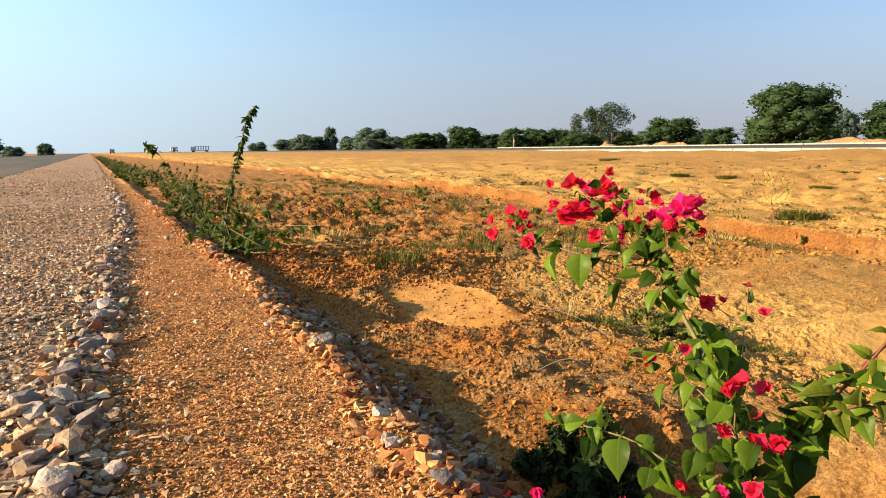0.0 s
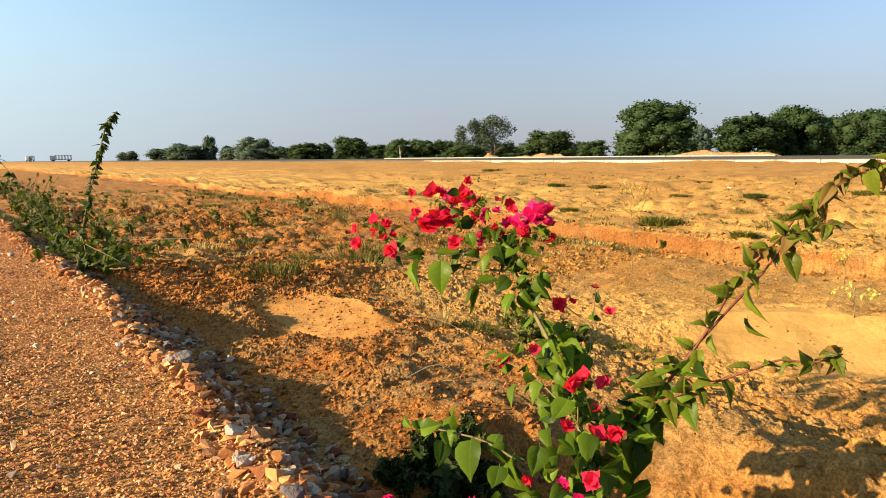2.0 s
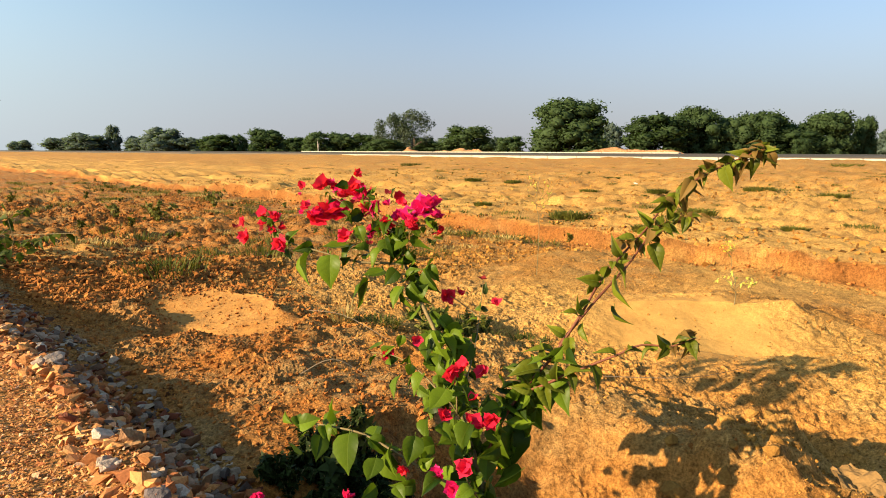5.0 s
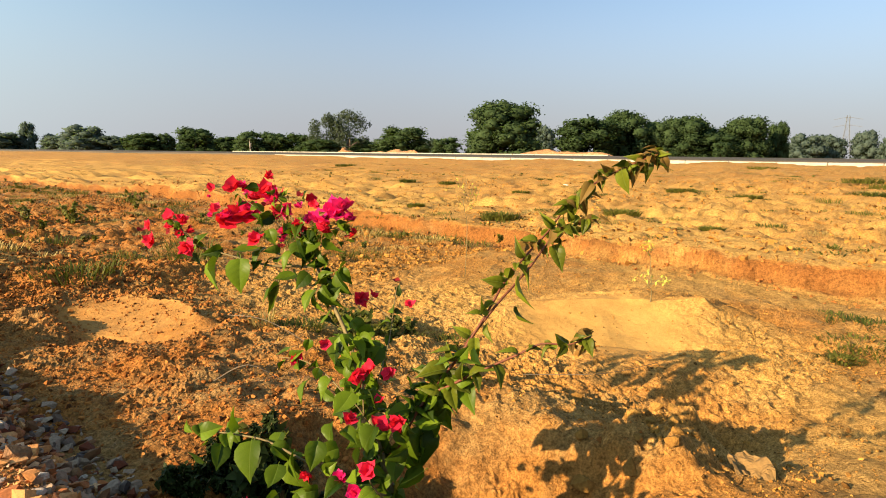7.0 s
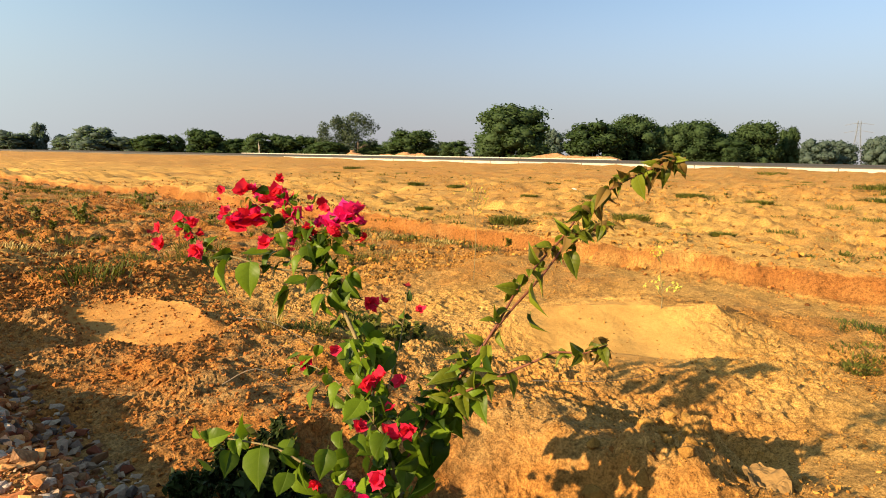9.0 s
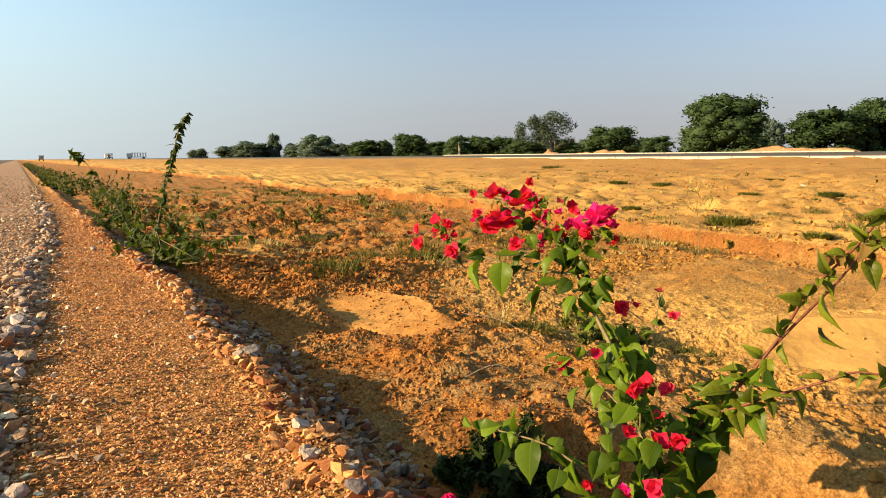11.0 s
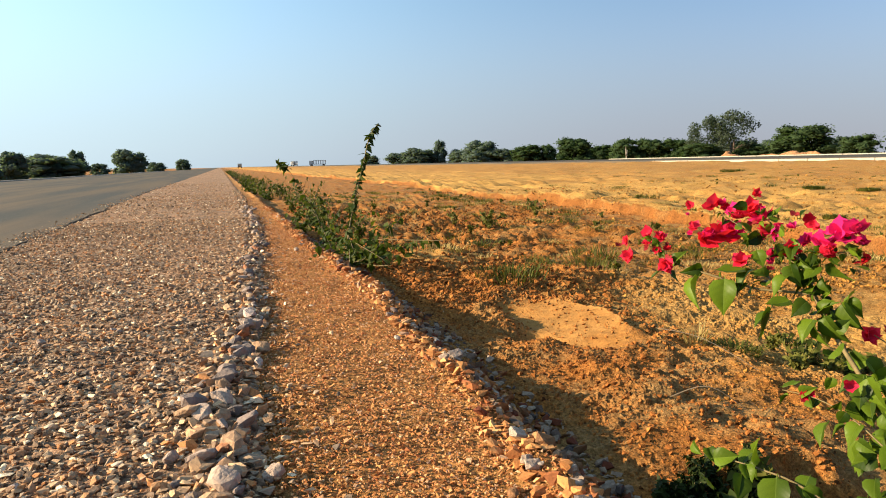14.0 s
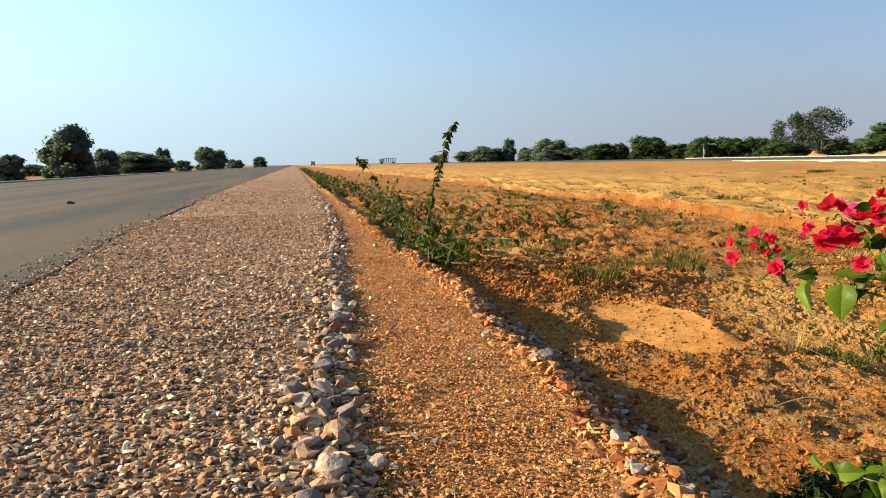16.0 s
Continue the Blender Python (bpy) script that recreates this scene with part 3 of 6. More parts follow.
def leaf_pose(base, tip, face):
    """A pose that lays a leaf from base to tip, its upper side towards face."""
    base, tip = Vector(base), Vector(tip)
    y = tip - base
    size = y.length
    y.normalize()
    z = (face - y * face.dot(y)).normalized()
    x = y.cross(z)
    m = Matrix((x, y, z)).transposed().to_4x4()
    return Matrix.Translation(base) @ m @ Matrix.Scale(size, 4)


# ---- the ground and the roads ----
def build_ground():
    xs = graded([(-600, -60, 60, 40), (-60, -12.5, 12, 2), (-12.5, -1.9, 0.7, 2), (-1.9, 0.44, 0.4, 0.1), (0.44, 0.6, 0.02, 0.02), (0.6, 2.7, 0.02, 0.02),
                 (2.7, 4.4, 0.028, 0.045), (4.4, 6.2, 0.027, 0.027), (6.2, 7.5, 0.045, 0.055), (7.5, 16, 0.06, 0.18), (16, 45, 0.15, 1.0), (45, 900, 2, 120)])
    ys = graded([(-60, -8, 8, 0.6), (-8, -0.6, 0.3, 0.07), (-0.6, 0.35, 0.06, 0.02), (0.35, 3.6, 0.02, 0.02), (3.6, 9, 0.028, 0.06), (9, 60, 0.07, 1.5), (60, 3000, 2, 200)])
    x0, x1 = xs[np.searchsorted(xs, 0.6)], xs[np.searchsorted(xs, 3.2)]
    y0, y1 = ys[np.searchsorted(ys, 0.3)], ys[np.searchsorted(ys, 4.0)]
    coarse = [np.stack(np.meshgrid(xs, ys), -1), len(xs), len(ys)]
    fx, fy = np.linspace(x0, x1, 340), np.linspace(y0, y1, 450)
    fine = [np.stack(np.meshgrid(fx, fy), -1), 340, 450]
    verts, faces, base = [], [], 0
    for grid, n, k in (coarse, fine):
        gx, gy = grid[..., 0], grid[..., 1]
        z = ground_z(gx, gy)
        i = (np.arange(k - 1)[:, None] * n + np.arange(n - 1)[None, :])
        if n == len(xs):        # leave out what the finer part covers
            cx, cy = (xs[:-1] + xs[1:]) / 2, (ys[:-1] + ys[1:]) / 2
            inside = ((cx > x0 + 0.05) & (cx < x1 - 0.08))[None, :] & ((cy > y0 + 0.05) & (cy < y1 - 0.08))[:, None]
            i = i[~inside]
        else:                   # loose grains; its rim turns down under the coarser part
            loose = np.clip(0.6 + 0.9 * bumpy(gx, gy, 0.3, 56, 3), 0.15, 1.3) * np.clip((bowl_r(gx, gy) - 0.85) / 0.25, 0.1, 1) * (1 - smooth_parts(gx, gy)) * np.clip((3.2 - gx) / 0.7, 0, 1) * np.clip((gy - 0.3) / 0.3, 0, 1) * np.clip((4.0 - gy) / 0.6, 0, 1)
            p, q = np.arange(n)[None, :], np.arange(k)[:, None]
            grain = 0.005 * (lattice(p * 7, q * 5, 12) - 0.5) + 0.025 * np.maximum(lattice(p // 2, q // 2, 15) - 0.72, 0)
            grain = grain + 0.035 * np.maximum(lattice((p + q // 3) // 4, q // 3, 18) - 0.8, 0) - 0.028 * np.maximum(lattice((p + 1) // 3, (q + p // 4) // 3, 19) - 0.8, 0)
            z = z + loose * grain
            z[0], z[-1], z[:, 0], z[:, -1] = z[0] - 0.03, z[-1] - 0.03, z[:, 0] - 0.03, z[:, -1] - 0.03
        i = i.ravel()
        verts.append(np.stack([gx, gy, z], -1).reshape(-1, 3))
        faces.append(np.stack([i, i + 1, i + n + 1, i + n], 1) + base)
        base += n * k
    verts = np.concatenate(verts)
    me = mesh_of("ground", verts, np.concatenate(faces), SOIL, True)
    me.polygons.foreach_set("use_smooth", np.arange(len(me.polygons)) < len(faces[0]))
    gx, gy = verts[:, 0], verts[:, 1]
    t = trench(gx, gy)
    red = np.interp(t, [-0.1, -0.06, 0.04, 0.055], [0.0, 0.9, 1.0, 0.0]) * np.clip(0.85 + 0.4 * bumpy(gx, gy, 0.5, 47, 3), 0, 1) * (gx > 2)
    me.attributes.new("clay", "FLOAT", "POINT").data.foreach_set("value", red.astype(np.float32))
    light = np.clip((t - 0.04) / 0.03, 0, 1) * np.interp(t, [4, 14], [1.0, 0.5]) * np.clip(0.85 + 0.3 * bumpy(gx, gy, 1.5, 49, 3), 0, 1) * (gx < 45)
    light = np.maximum(light, 0.65 * np.clip(hump(gx, gy, 2.68, 1.17, 0.42, 0.4, 3) + 0.34 * np.clip((1.04 - bowl_r(gx, gy)) / 0.2, 0, 1), 0, 1))
    east = np.clip((gx - 1.2) / 0.8, 0, 1) * np.clip((4.2 - gy) / 2.2, 0, 1) * np.clip(0.75 + 0.45 * bumpy(gx, gy, 0.7, 77, 4), 0, 1) * (t < 0)
    light = np.maximum(light, 0.6 * hump(gx, gy, 1.25, 4.2, 0.24, 0.3, 3))
    light = np.maximum(light, 0.8 * east * (1 - red))
    me.attributes.new("sand", "FLOAT", "POINT").data.foreach_set("value", light.astype(np.float32))
    me.attributes.new("still", "FLOAT", "POINT").data.foreach_set("value", smooth_parts(gx, gy).astype(np.float32))
    ob = new("ground", me)
    return tagged(ob, "bare ochre sandy soil of the median and verge, rough and crumbly", "ground", kind="structure")


def build_shoulder():
    ys = graded([(-60, -3, 4, 0.3), (-3, 0.6, 0.3, 0.05), (0.6, 5, 0.025, 0.04), (5, 40, 0.05, 1.0), (40, 1500, 1.5, 100)])
    us = np.linspace(0, 1, 50)
    gy, gu = np.meshgrid(ys, us, indexing="ij")

    def band(name, left, right, lift, mat):
        x = left(gy) + (right(gy) - left(gy)) * gu
        v = np.stack([x, gy, shoulder_z(x, gy) + lift - 0.06 * np.clip((asphalt_x(gy) + 0.01 - x) / 0.06, 0, 1)], -1).reshape(-1, 3)
        i = (np.arange(len(ys) - 1)[:, None] * 50 + np.arange(49)[None, :]).ravel()
        return mesh_of(name, v, np.stack([i, i + 1, i + 51, i + 50], 1), mat, True)

    grey = new("gravel_shoulder", band("gravel_shoulder", lambda y: asphalt_x(y) - 0.3, lambda y: seam_x(y) + 0.03, -0.002, GREY_BED))
    tagged(grey, "grey-brown crushed stone shoulder along the road edge", "gravel", kind="structure")
    orange = new("gravel_strip", band("gravel_strip", seam_x, lambda y: 0.66 + edge_shift(y), -0.006, ORANGE_BED))
    tagged(orange, "orange-brown fine gravel strip at the top of the verge", "gravel", kind="structure")
    return grey, orange


def road_sheet(name, left, right, z_left, z_right, ys, thick, mat, label):
    """An asphalt layer with thickness, its right edge ragged."""
    us = np.linspace(0, 1, 14)
    rows = []
    for y in ys:
        a, b = float(left(np.array([y]))[0]), float(right(np.array([y]))[0])
        top = [(a + (b - a) * u, y, z_left + (z_right - z_left) * u) for u in us]
        rows.append([(a - 0.02, y, z_left - thick)] + top + [(b + 0.02, y, z_right - thick)])
    n = len(rows[0])
    v = np.array(rows).reshape(-1, 3)
    i = (np.arange(len(ys) - 1)[:, None] * n + np.arange(n - 1)[None, :]).ravel()
    ob = new(name, mesh_of(name, v, np.stack([i, i + 1, i + n + 1, i + n], 1), mat))
    return tagged(ob, label, "road", kind="structure")


def build_roads():
    kerb_bm(-12.2, 20, 170, 0.25, -0.1, "pale kerb along the outer edge of the carriageway")
    ys = graded([(-60, -6, 5, 1), (-6, 1, 1, 0.2), (1, 16, 0.06, 0.12), (16, 100, 0.5, 4), (100, 1500, 5, 100)])
    road_sheet("road", lambda y: -12 + 0 * y, asphalt_x, -0.17, 0.003, ys, 0.04, ASPHALT, "worn dark grey asphalt carriageway with a ragged edge")
    ys2 = graded([(-60, 300, 3, 3), (300, 1500, 10, 100)])
    road_sheet("far_road", lambda y: 32.3 + 0 * y, lambda y: 43.2 + 0 * y, 0.65, 0.9, ys2, 0.3, ASPHALT, "far asphalt carriageway beyond the median")
    kerb_bm(32.0, -60, 41, 0.3, 0.61, "near white painted kerb along the far carriageway")
    kerb_bm(43.5, 19, 65, 0.4, 0.975, "white painted kerb on the outer edge of the far carriageway")


def kerb_bm(x, y0, y1, width, top, label):
    """Kerb stones laid end to end, each a bevelled block."""
    bm = bmesh.new()
    y = y0
    while y < y1:
        long = 1.98 if y < 100 else 7.98
        made = bmesh.ops.create_cube(bm, size=1.0, matrix=pose(x, y + long / 2, top - 0.2) @ Matrix.Diagonal((width, long, 0.4, 1)))
        bmesh.ops.bevel(bm, geom=list({e for v in made["verts"] for e in v.link_edges}), offset=0.025, segments=1, affect="EDGES")
        y += long + 0.02
    me = bpy.data.meshes.new("kerb")
    bm.to_mesh(me)
    bm.free()
    me.materials.append(WHITE_KERB)
    tagged(new("kerb", me), label, "kerb", kind="structure")


ground = build_ground()
grey_bed, orange_bed = build_shoulder()
build_roads()


# ---- loose stones and clods ----
PEBBLES = [stone_shape(60 + s, 7, 0.72 * f, 2.2) for s, f in ((1, 0.7), (2, 0.8), (3, 0.6), (4, 0.85), (5, 0.65), (6, 0.75))]
STONES = [stone_shape(s, 9, 0.8 * f, 2.8) for s, f in ((1, 0.6), (2, 0.7), (3, 0.5), (4, 0.8), (5, 0.45), (6, 0.65), (7, 0.55), (8, 0.75))]


def gravel(n, x0, x1, y0, y1, lo, hi, near=1.0):
    """Random stones between two lines in x, thinning with distance along the verge."""
    y = y0 + (y1 - y0) * rng.uniform(0, 1, n) ** near
    x = x0(y) + (x1(y) - x0(y)) * rng.uniform(0, 1, n)
    size = lo + (hi - lo) * rng.uniform(0, 1, n) ** 1.9
    return x, y, size


def lay(name, x, y, size, mat, parent, label, tilt=0.4, sink=0.1, shapes=STONES):
    at = np.stack([x, y, shoulder_z(x, y) + size * (0.25 - sink) + 0.008 * (x < asphalt_x(y))], -1)
    ob = new(name, scatter(name, shapes, at, size, mat, tilt))
    return tagged(ob, label, "gravel", kind="stuff")


def build_gravel():
    left = lambda y: asphalt_x(y) - 0.22 * rng.uniform(0, 1, len(y)) ** 3
    right = lambda y: seam_x(y) + 0.03 * rng.normal(size=len(y))
    edge = lambda y: 0.5 + edge_shift(y) + 0.04 * rng.normal(size=len(y))
    grey, fine = "loose grey and brown crushed stones on the shoulder", "fine orange-brown gravel along the verge"
    for n, y0, y1, lo, hi, near in ((48000, 0.75, 7, 0.008, 0.026, 2.1), (5000, 5.5, 13, 0.013, 0.032, 1.5), (1800, 9, 24, 0.02, 0.04, 1.4), (1500, -3, 0.8, 0.014, 0.036, 1)):
        x, y, s = gravel(n, left, right, y0, y1, lo, hi, near)
        lay("gravel", x, y, s, GREY_STONES, grey_bed, grey)
    for n, y0, y1, lo, hi, near in ((42000, 0.7, 6.0, 0.0055, 0.014, 1.9), (3500, 5, 12, 0.01, 0.025, 1.3), (2200, 0.7, 6, 0.013, 0.026, 1.5), (1500, -3, 0.75, 0.009, 0.02, 1)):
        x, y, s = gravel(n, seam_x, edge, y0, y1, lo, hi, near)
        lay("gravel", x, y, s, ORANGE_STONES, orange_bed, fine, 0.25, 0.25, PEBBLES)
    # broken stone along the two edges
    x, y, s = gravel(3000, lambda q: seam_x(q) - 0.11, lambda q: seam_x(q) + 0.03, 0.7, 15, 0.014, 0.05, 1.9)
    lay("gravel", x, y, s, GREY_STONES, grey_bed, "broken grey stones along the seam of the two gravels", 0.7)
    x, y, s = gravel(3600, lambda q: 0.4 + edge_shift(q), lambda q: 0.62 + edge_shift(q) + 0.05 * rng.normal(size=len(q)), 0.6, 9, 0.012, 0.045, 1.4)
    lay("gravel", x, y, s, ORANGE_STONES, orange_bed, "broken orange and grey stones spilling down the edge", 0.7)


def single_stones(n, parent, mat, line, spread, y0, y1, lo, hi, seed, skew=0.0):
    """Larger stones, each of its own, along a line."""
    r = np.random.default_rng(seed)
    shapes = []
    for k in range(10):
        v, f = stone_shape(100 + seed * 20 + k, 24, (0.45, 0.6, 0.75)[k % 3], 3.2)
        shapes.append(mesh_of("stone", v, f, mat))
    for k in range(n):
        y = y0 + (y1 - y0) * r.uniform() ** 1.5
        x = float(line(np.array([y]))[0]) + (r.normal(0, spread) if r.uniform() < 0.7 else skew * r.uniform())
        s = lo + (hi - lo) * r.uniform() ** 1.6
        z = float(shoulder_z(np.array([x]), np.array([y]))[0]) + 0.26 * s
        ob = child("stone", shapes[r.integers(10)], parent)
        ob.matrix_basis = pose(x, y, z, r.normal(0, 18), r.normal(0, 18), r.uniform(0, 360)) @ Matrix.Scale(s, 4)


GRAINS = [stone_shape(240 + s, 6, 0.8, 2.2) for s in range(6)]
LUMPS = [stone_shape(200 + s, 10, 0.75, 2.2) for s in range(6)]


def build_clods():
    def clod_field(n, x0, x1, y0, y1, lo, hi, near, shapes=LUMPS):
        x = x0 + (x1 - x0) * rng.uniform(0, 1, n) ** near
        y = y0 + (y1 - y0) * rng.uniform(0, 1, n) ** near
        keep = (bumpy(x, y, 0.8, 71, 2) + 0.7 * ripple(x, y, 0.3, 72) > rng.uniform(-0.9, 0.9, n))
        keep &= bowl_r(x, y) > rng.uniform(-0.3, 1.1, n)
        keep &= hole_r(x, y) > rng.uniform(0.75, 1.0, n)
        keep &= smooth_parts(x, y) < rng.uniform(0.02, 1.2, n)
        x, y = x[keep], y[keep]
        s = lo + (hi - lo) * rng.uniform(0, 1, len(x)) ** 3
        at = np.stack([x, y, ground_z(x, y) + 0.1 * s], -1)
        sandy = x + 0.3 * ripple(x, y, 0.3, 73) > 1.3 + 0.6 * np.maximum(y - 2.0, 0)
        return [scatter("soil_clods", shapes, at[pick], s[pick], mat, 0.9) for pick, mat in ((~sandy, CLOD), (sandy, SAND_CLOD))]

    for args in ((66000, 0.7, 4.0, 0.2, 4.5, 0.0045, 0.013, 1.25, GRAINS), (12000, 0.7, 4.5, 0.1, 5, 0.007, 0.022, 1.2), (46000, 0.75, 5.2, 2.9, 10, 0.012, 0.045, 1.3, GRAINS), (4500, 0.8, 5.2, 3.3, 10, 0.025, 0.07, 1.3), (9000, 0.9, 6.5, 3.5, 12, 0.01, 0.04, 1.2), (18000, 4.9, 18, -0.5, 18, 0.025, 0.09, 1.2, GRAINS)):
        reddish, yellow = clod_field(*args)
        tagged(new("soil_clods", reddish), "crumbled dry clods of ochre soil", "soil", kind="stuff")
        tagged(new("soil_clods", yellow), "crumbled dry clods of yellow sandy soil", "soil", kind="stuff")


def trench_clods():
    """Crumbs fallen from the cut bank of the trench."""
    n = 1600
    y = -0.5 + 14 * rng.uniform(0, 1, n) ** 1.3
    x = np.interp(y, [-1, 0, 12, 40], [4.75, 4.78, 6.3, 6.9]) + rng.normal(-0.12, 0.16, n)
    s = 0.01 + 0.04 * rng.uniform(0, 1, n) ** 3
    at = np.stack([x, y, ground_z(x, y) + 0.05 * s], -1)
    tagged(new("soil_clods", scatter("soil_clods", LUMPS, at, s, CLOD, 0.9)), "crumbs of reddish soil along the trench bank", "soil", kind="stuff")


def rim_clods():
    """Broken clods thrown up behind the bowl and along the lip of the drain."""
    n = 1500
    a, d = rng.uniform(-1.9, 2.2, n), 1.15 + 0.4 * np.abs(rng.normal(size=n))
    x, y = 1.15 + 0.38 * d * np.cos(a), 2.6 + 0.48 * d * np.sin(a)
    s = 0.006 + 0.022 * rng.uniform(0, 1, n) ** 2.5
    at = np.stack([x, y, ground_z(x, y) + 0.12 * s], -1)
    keep = bowl_r(x, y) > 1.02
    tagged(new("soil_clods", scatter("soil_clods", LUMPS, at[keep], s[keep], CLOD, 0.9)), "dark broken clods of soil round the hollow", "soil", kind="stuff")
    n = 420
    x, y = 1.0 + 0.55 * rng.uniform(0, 1, n), 2.1 + 0.95 * rng.uniform(0, 1, n)
    s = 0.006 + 0.013 * rng.uniform(0, 1, n) ** 2
    at = np.stack([x, y, ground_z(x, y) + 0.15 * s], -1)
    tagged(new("soil_clods", scatter("soil_clods", LUMPS, at, s, CLOD, 0.9)), "dark crumbs sprinkled over the smooth hollow", "soil", kind="stuff")


def drain_debris():
    """Crumbs of soil and gravel that rolled down into the drain."""
    n = 6000
    y = 0.75 + 6 * rng.uniform(0, 1, n) ** 1.4
    x = 0.62 + 0.55 * rng.uniform(0, 1, n)
    s = 0.005 + 0.018 * rng.uniform(0, 1, n) ** 3.5
    keep = bowl_r(x, y) > 0.9
    at = np.stack([x, y, ground_z(x, y) + 0.12 * s], -1)[keep]
    tagged(new("soil_clods", scatter("soil_clods", LUMPS, at, s[keep], CLOD, 0.9)), "crumbs of soil in the shaded drain", "soil", kind="stuff")
    n = 2800
    y = 0.7 + 5 * rng.uniform(0, 1, n) ** 1.6
    x = 0.48 + edge_shift(y) + 0.19 * rng.uniform(0, 1, n) ** 1.15
    s = 0.011 + 0.037 * rng.uniform(0, 1, n) ** 2.4
    at = np.stack([x, y, np.maximum(ground_z(x, y), shoulder_z(x, y)) + 0.15 * s], -1)
    tagged(new("gravel", scatter("gravel", STONES, at, s, SHADED_EDGE_MIX, 0.8)), "loose stones that rolled into the drain", "gravel", kind="stuff")


def big_clods():
    """The larger broken clods beside the planting hole, each of its own."""
    r = np.random.default_rng(17)
    shapes = [mesh_of("clod", *stone_shape(300 + k, 22, 0.7), BIG_CLOD) for k in range(6)]
    for k in range(38):
        x, y = (1.57 + r.normal(0, 0.09), 0.51 + r.normal(0, 0.055)) if k < 26 else (1.72 + 0.9 * r.uniform(), 0.1 + 1.7 * r.uniform())
        s = (0.03 + 0.07 * r.uniform() ** 2) * (0.7 if k < 26 else 0.5)
        ob = child("clod", shapes[r.integers(6)], ground)
        z = float(ground_z(np.array([x]), np.array([y]))[0])
        ob.matrix_basis = pose(x, y, z + 0.15 * s, r.normal(0, 25), r.normal(0, 25), r.uniform(0, 360)) @ Matrix.Scale(s, 4)


build_gravel()
build_clods()
trench_clods()
rim_clods()
drain_debris()
big_clods()


# ---- the flowering bush ----
HEAD_FLOWERS = [
    (0.965, 1.347, 0.422, 0.046),
    (0.989, 1.341, 0.424, 0.03),
    (0.935, 1.38, 0.415, 0.022),
    (0.989, 1.302, 0.41, 0.038),
    (1.003, 1.265, 0.418, 0.042),
    (1.008, 1.247, 0.401, 0.053),
    (0.924, 1.348, 0.374, 0.027),
    (0.926, 1.307, 0.349, 0.053),
    (0.953, 1.288, 0.365, 0.058),
    (1.001, 1.224, 0.372, 0.036),
    (1.011, 1.202, 0.369, 0.039),
    (1.014, 1.167, 0.333, 0.036),
    (1.004, 1.202, 0.322, 0.028),
    (0.941, 1.227, 0.311, 0.036),
    (1.046, 1.159, 0.396, 0.026),
    (1.027, 1.104, 0.363, 0.052),
    (1.046, 1.087, 0.381, 0.057),
    (1.068, 1.062, 0.363, 0.03),
]
HEAD_FLOWERS_LOW = [
    (1.061, 1.049, 0.328, 0.032),
    (1.035, 1.184, 0.407, 0.018),
    (0.988, 1.249, 0.384, 0.018),
    (1.032, 1.095, 0.332, 0.02),
    (0.983, 1.189, 0.295, 0.015),
]
SPRAY_FLOWERS = [
    (0.855, 1.427, 0.352, 0.03),
    (0.875, 1.402, 0.345, 0.027),
    (0.856, 1.424, 0.331, 0.025),
    (0.866, 1.404, 0.313, 0.02),
    (0.887, 1.391, 0.318, 0.022),
    (0.82, 1.453, 0.296, 0.033),
    (0.856, 1.358, 0.284, 0.034),
    (0.828, 1.475, 0.328, 0.02),
]
MIDDLE_FLOWERS = [
    (0.826, 0.784, 0.128, 0.031),
    (0.846, 0.783, 0.14, 0.027),
    (0.878, 0.769, 0.125, 0.022),
    (0.788, 0.764, 0.076, 0.023),
    (0.837, 0.751, 0.095, 0.021),
    (0.824, 0.73, 0.065, 0.028),
    (0.838, 0.712, 0.063, 0.028),
    (0.851, 0.896, 0.157, 0.023),
    (0.84, 0.962, 0.117, 0.024),
    (1.082, 1.035, 0.181, 0.035),
    (1.101, 1.016, 0.192, 0.025),
    (1.146, 0.954, 0.173, 0.028),
    (1.152, 0.995, 0.219, 0.018),
]
LOW_FLOWERS = [
    (0.686, 0.754, 0.019, 0.021),
    (0.706, 0.704, 0.026, 0.025),
    (0.736, 0.677, 0.035, 0.028),
    (0.709, 0.672, 0.012, 0.023),
    (0.602, 0.774, 0.006, 0.023),
    (0.491, 0.835, 0.021, 0.019),
    (0.455, 0.856, 0.021, 0.015),
]
HEAD_LEAVES = [
    (0.892, 1.294, 0.264, 0.849, 1.283, 0.191),
    (0.914, 1.24, 0.266, 0.886, 1.217, 0.185),
    (0.934, 1.136, 0.225, 0.904, 1.113, 0.152),
    (0.935, 1.133, 0.219, 0.881, 1.146, 0.196),
    (0.986, 1.084, 0.208, 0.94, 1.087, 0.169),
    (0.98, 1.074, 0.202, 0.958, 1.054, 0.164),
    (0.975, 1.13, 0.238, 0.922, 1.144, 0.216),
    (0.99, 1.103, 0.24, 0.948, 1.107, 0.213),
    (0.997, 1.152, 0.304, 0.984, 1.126, 0.258),
    (0.99, 1.153, 0.282, 0.946, 1.159, 0.25),
    (0.964, 1.217, 0.287, 0.909, 1.23, 0.258),
    (0.958, 1.235, 0.286, 0.892, 1.257, 0.267),
    (0.913, 1.307, 0.282, 0.868, 1.31, 0.265),
    (0.886, 1.363, 0.285, 0.892, 1.34, 0.322),
    (0.861, 1.377, 0.273, 0.827, 1.368, 0.238),
    (0.884, 1.361, 0.268, 0.873, 1.338, 0.232),
]
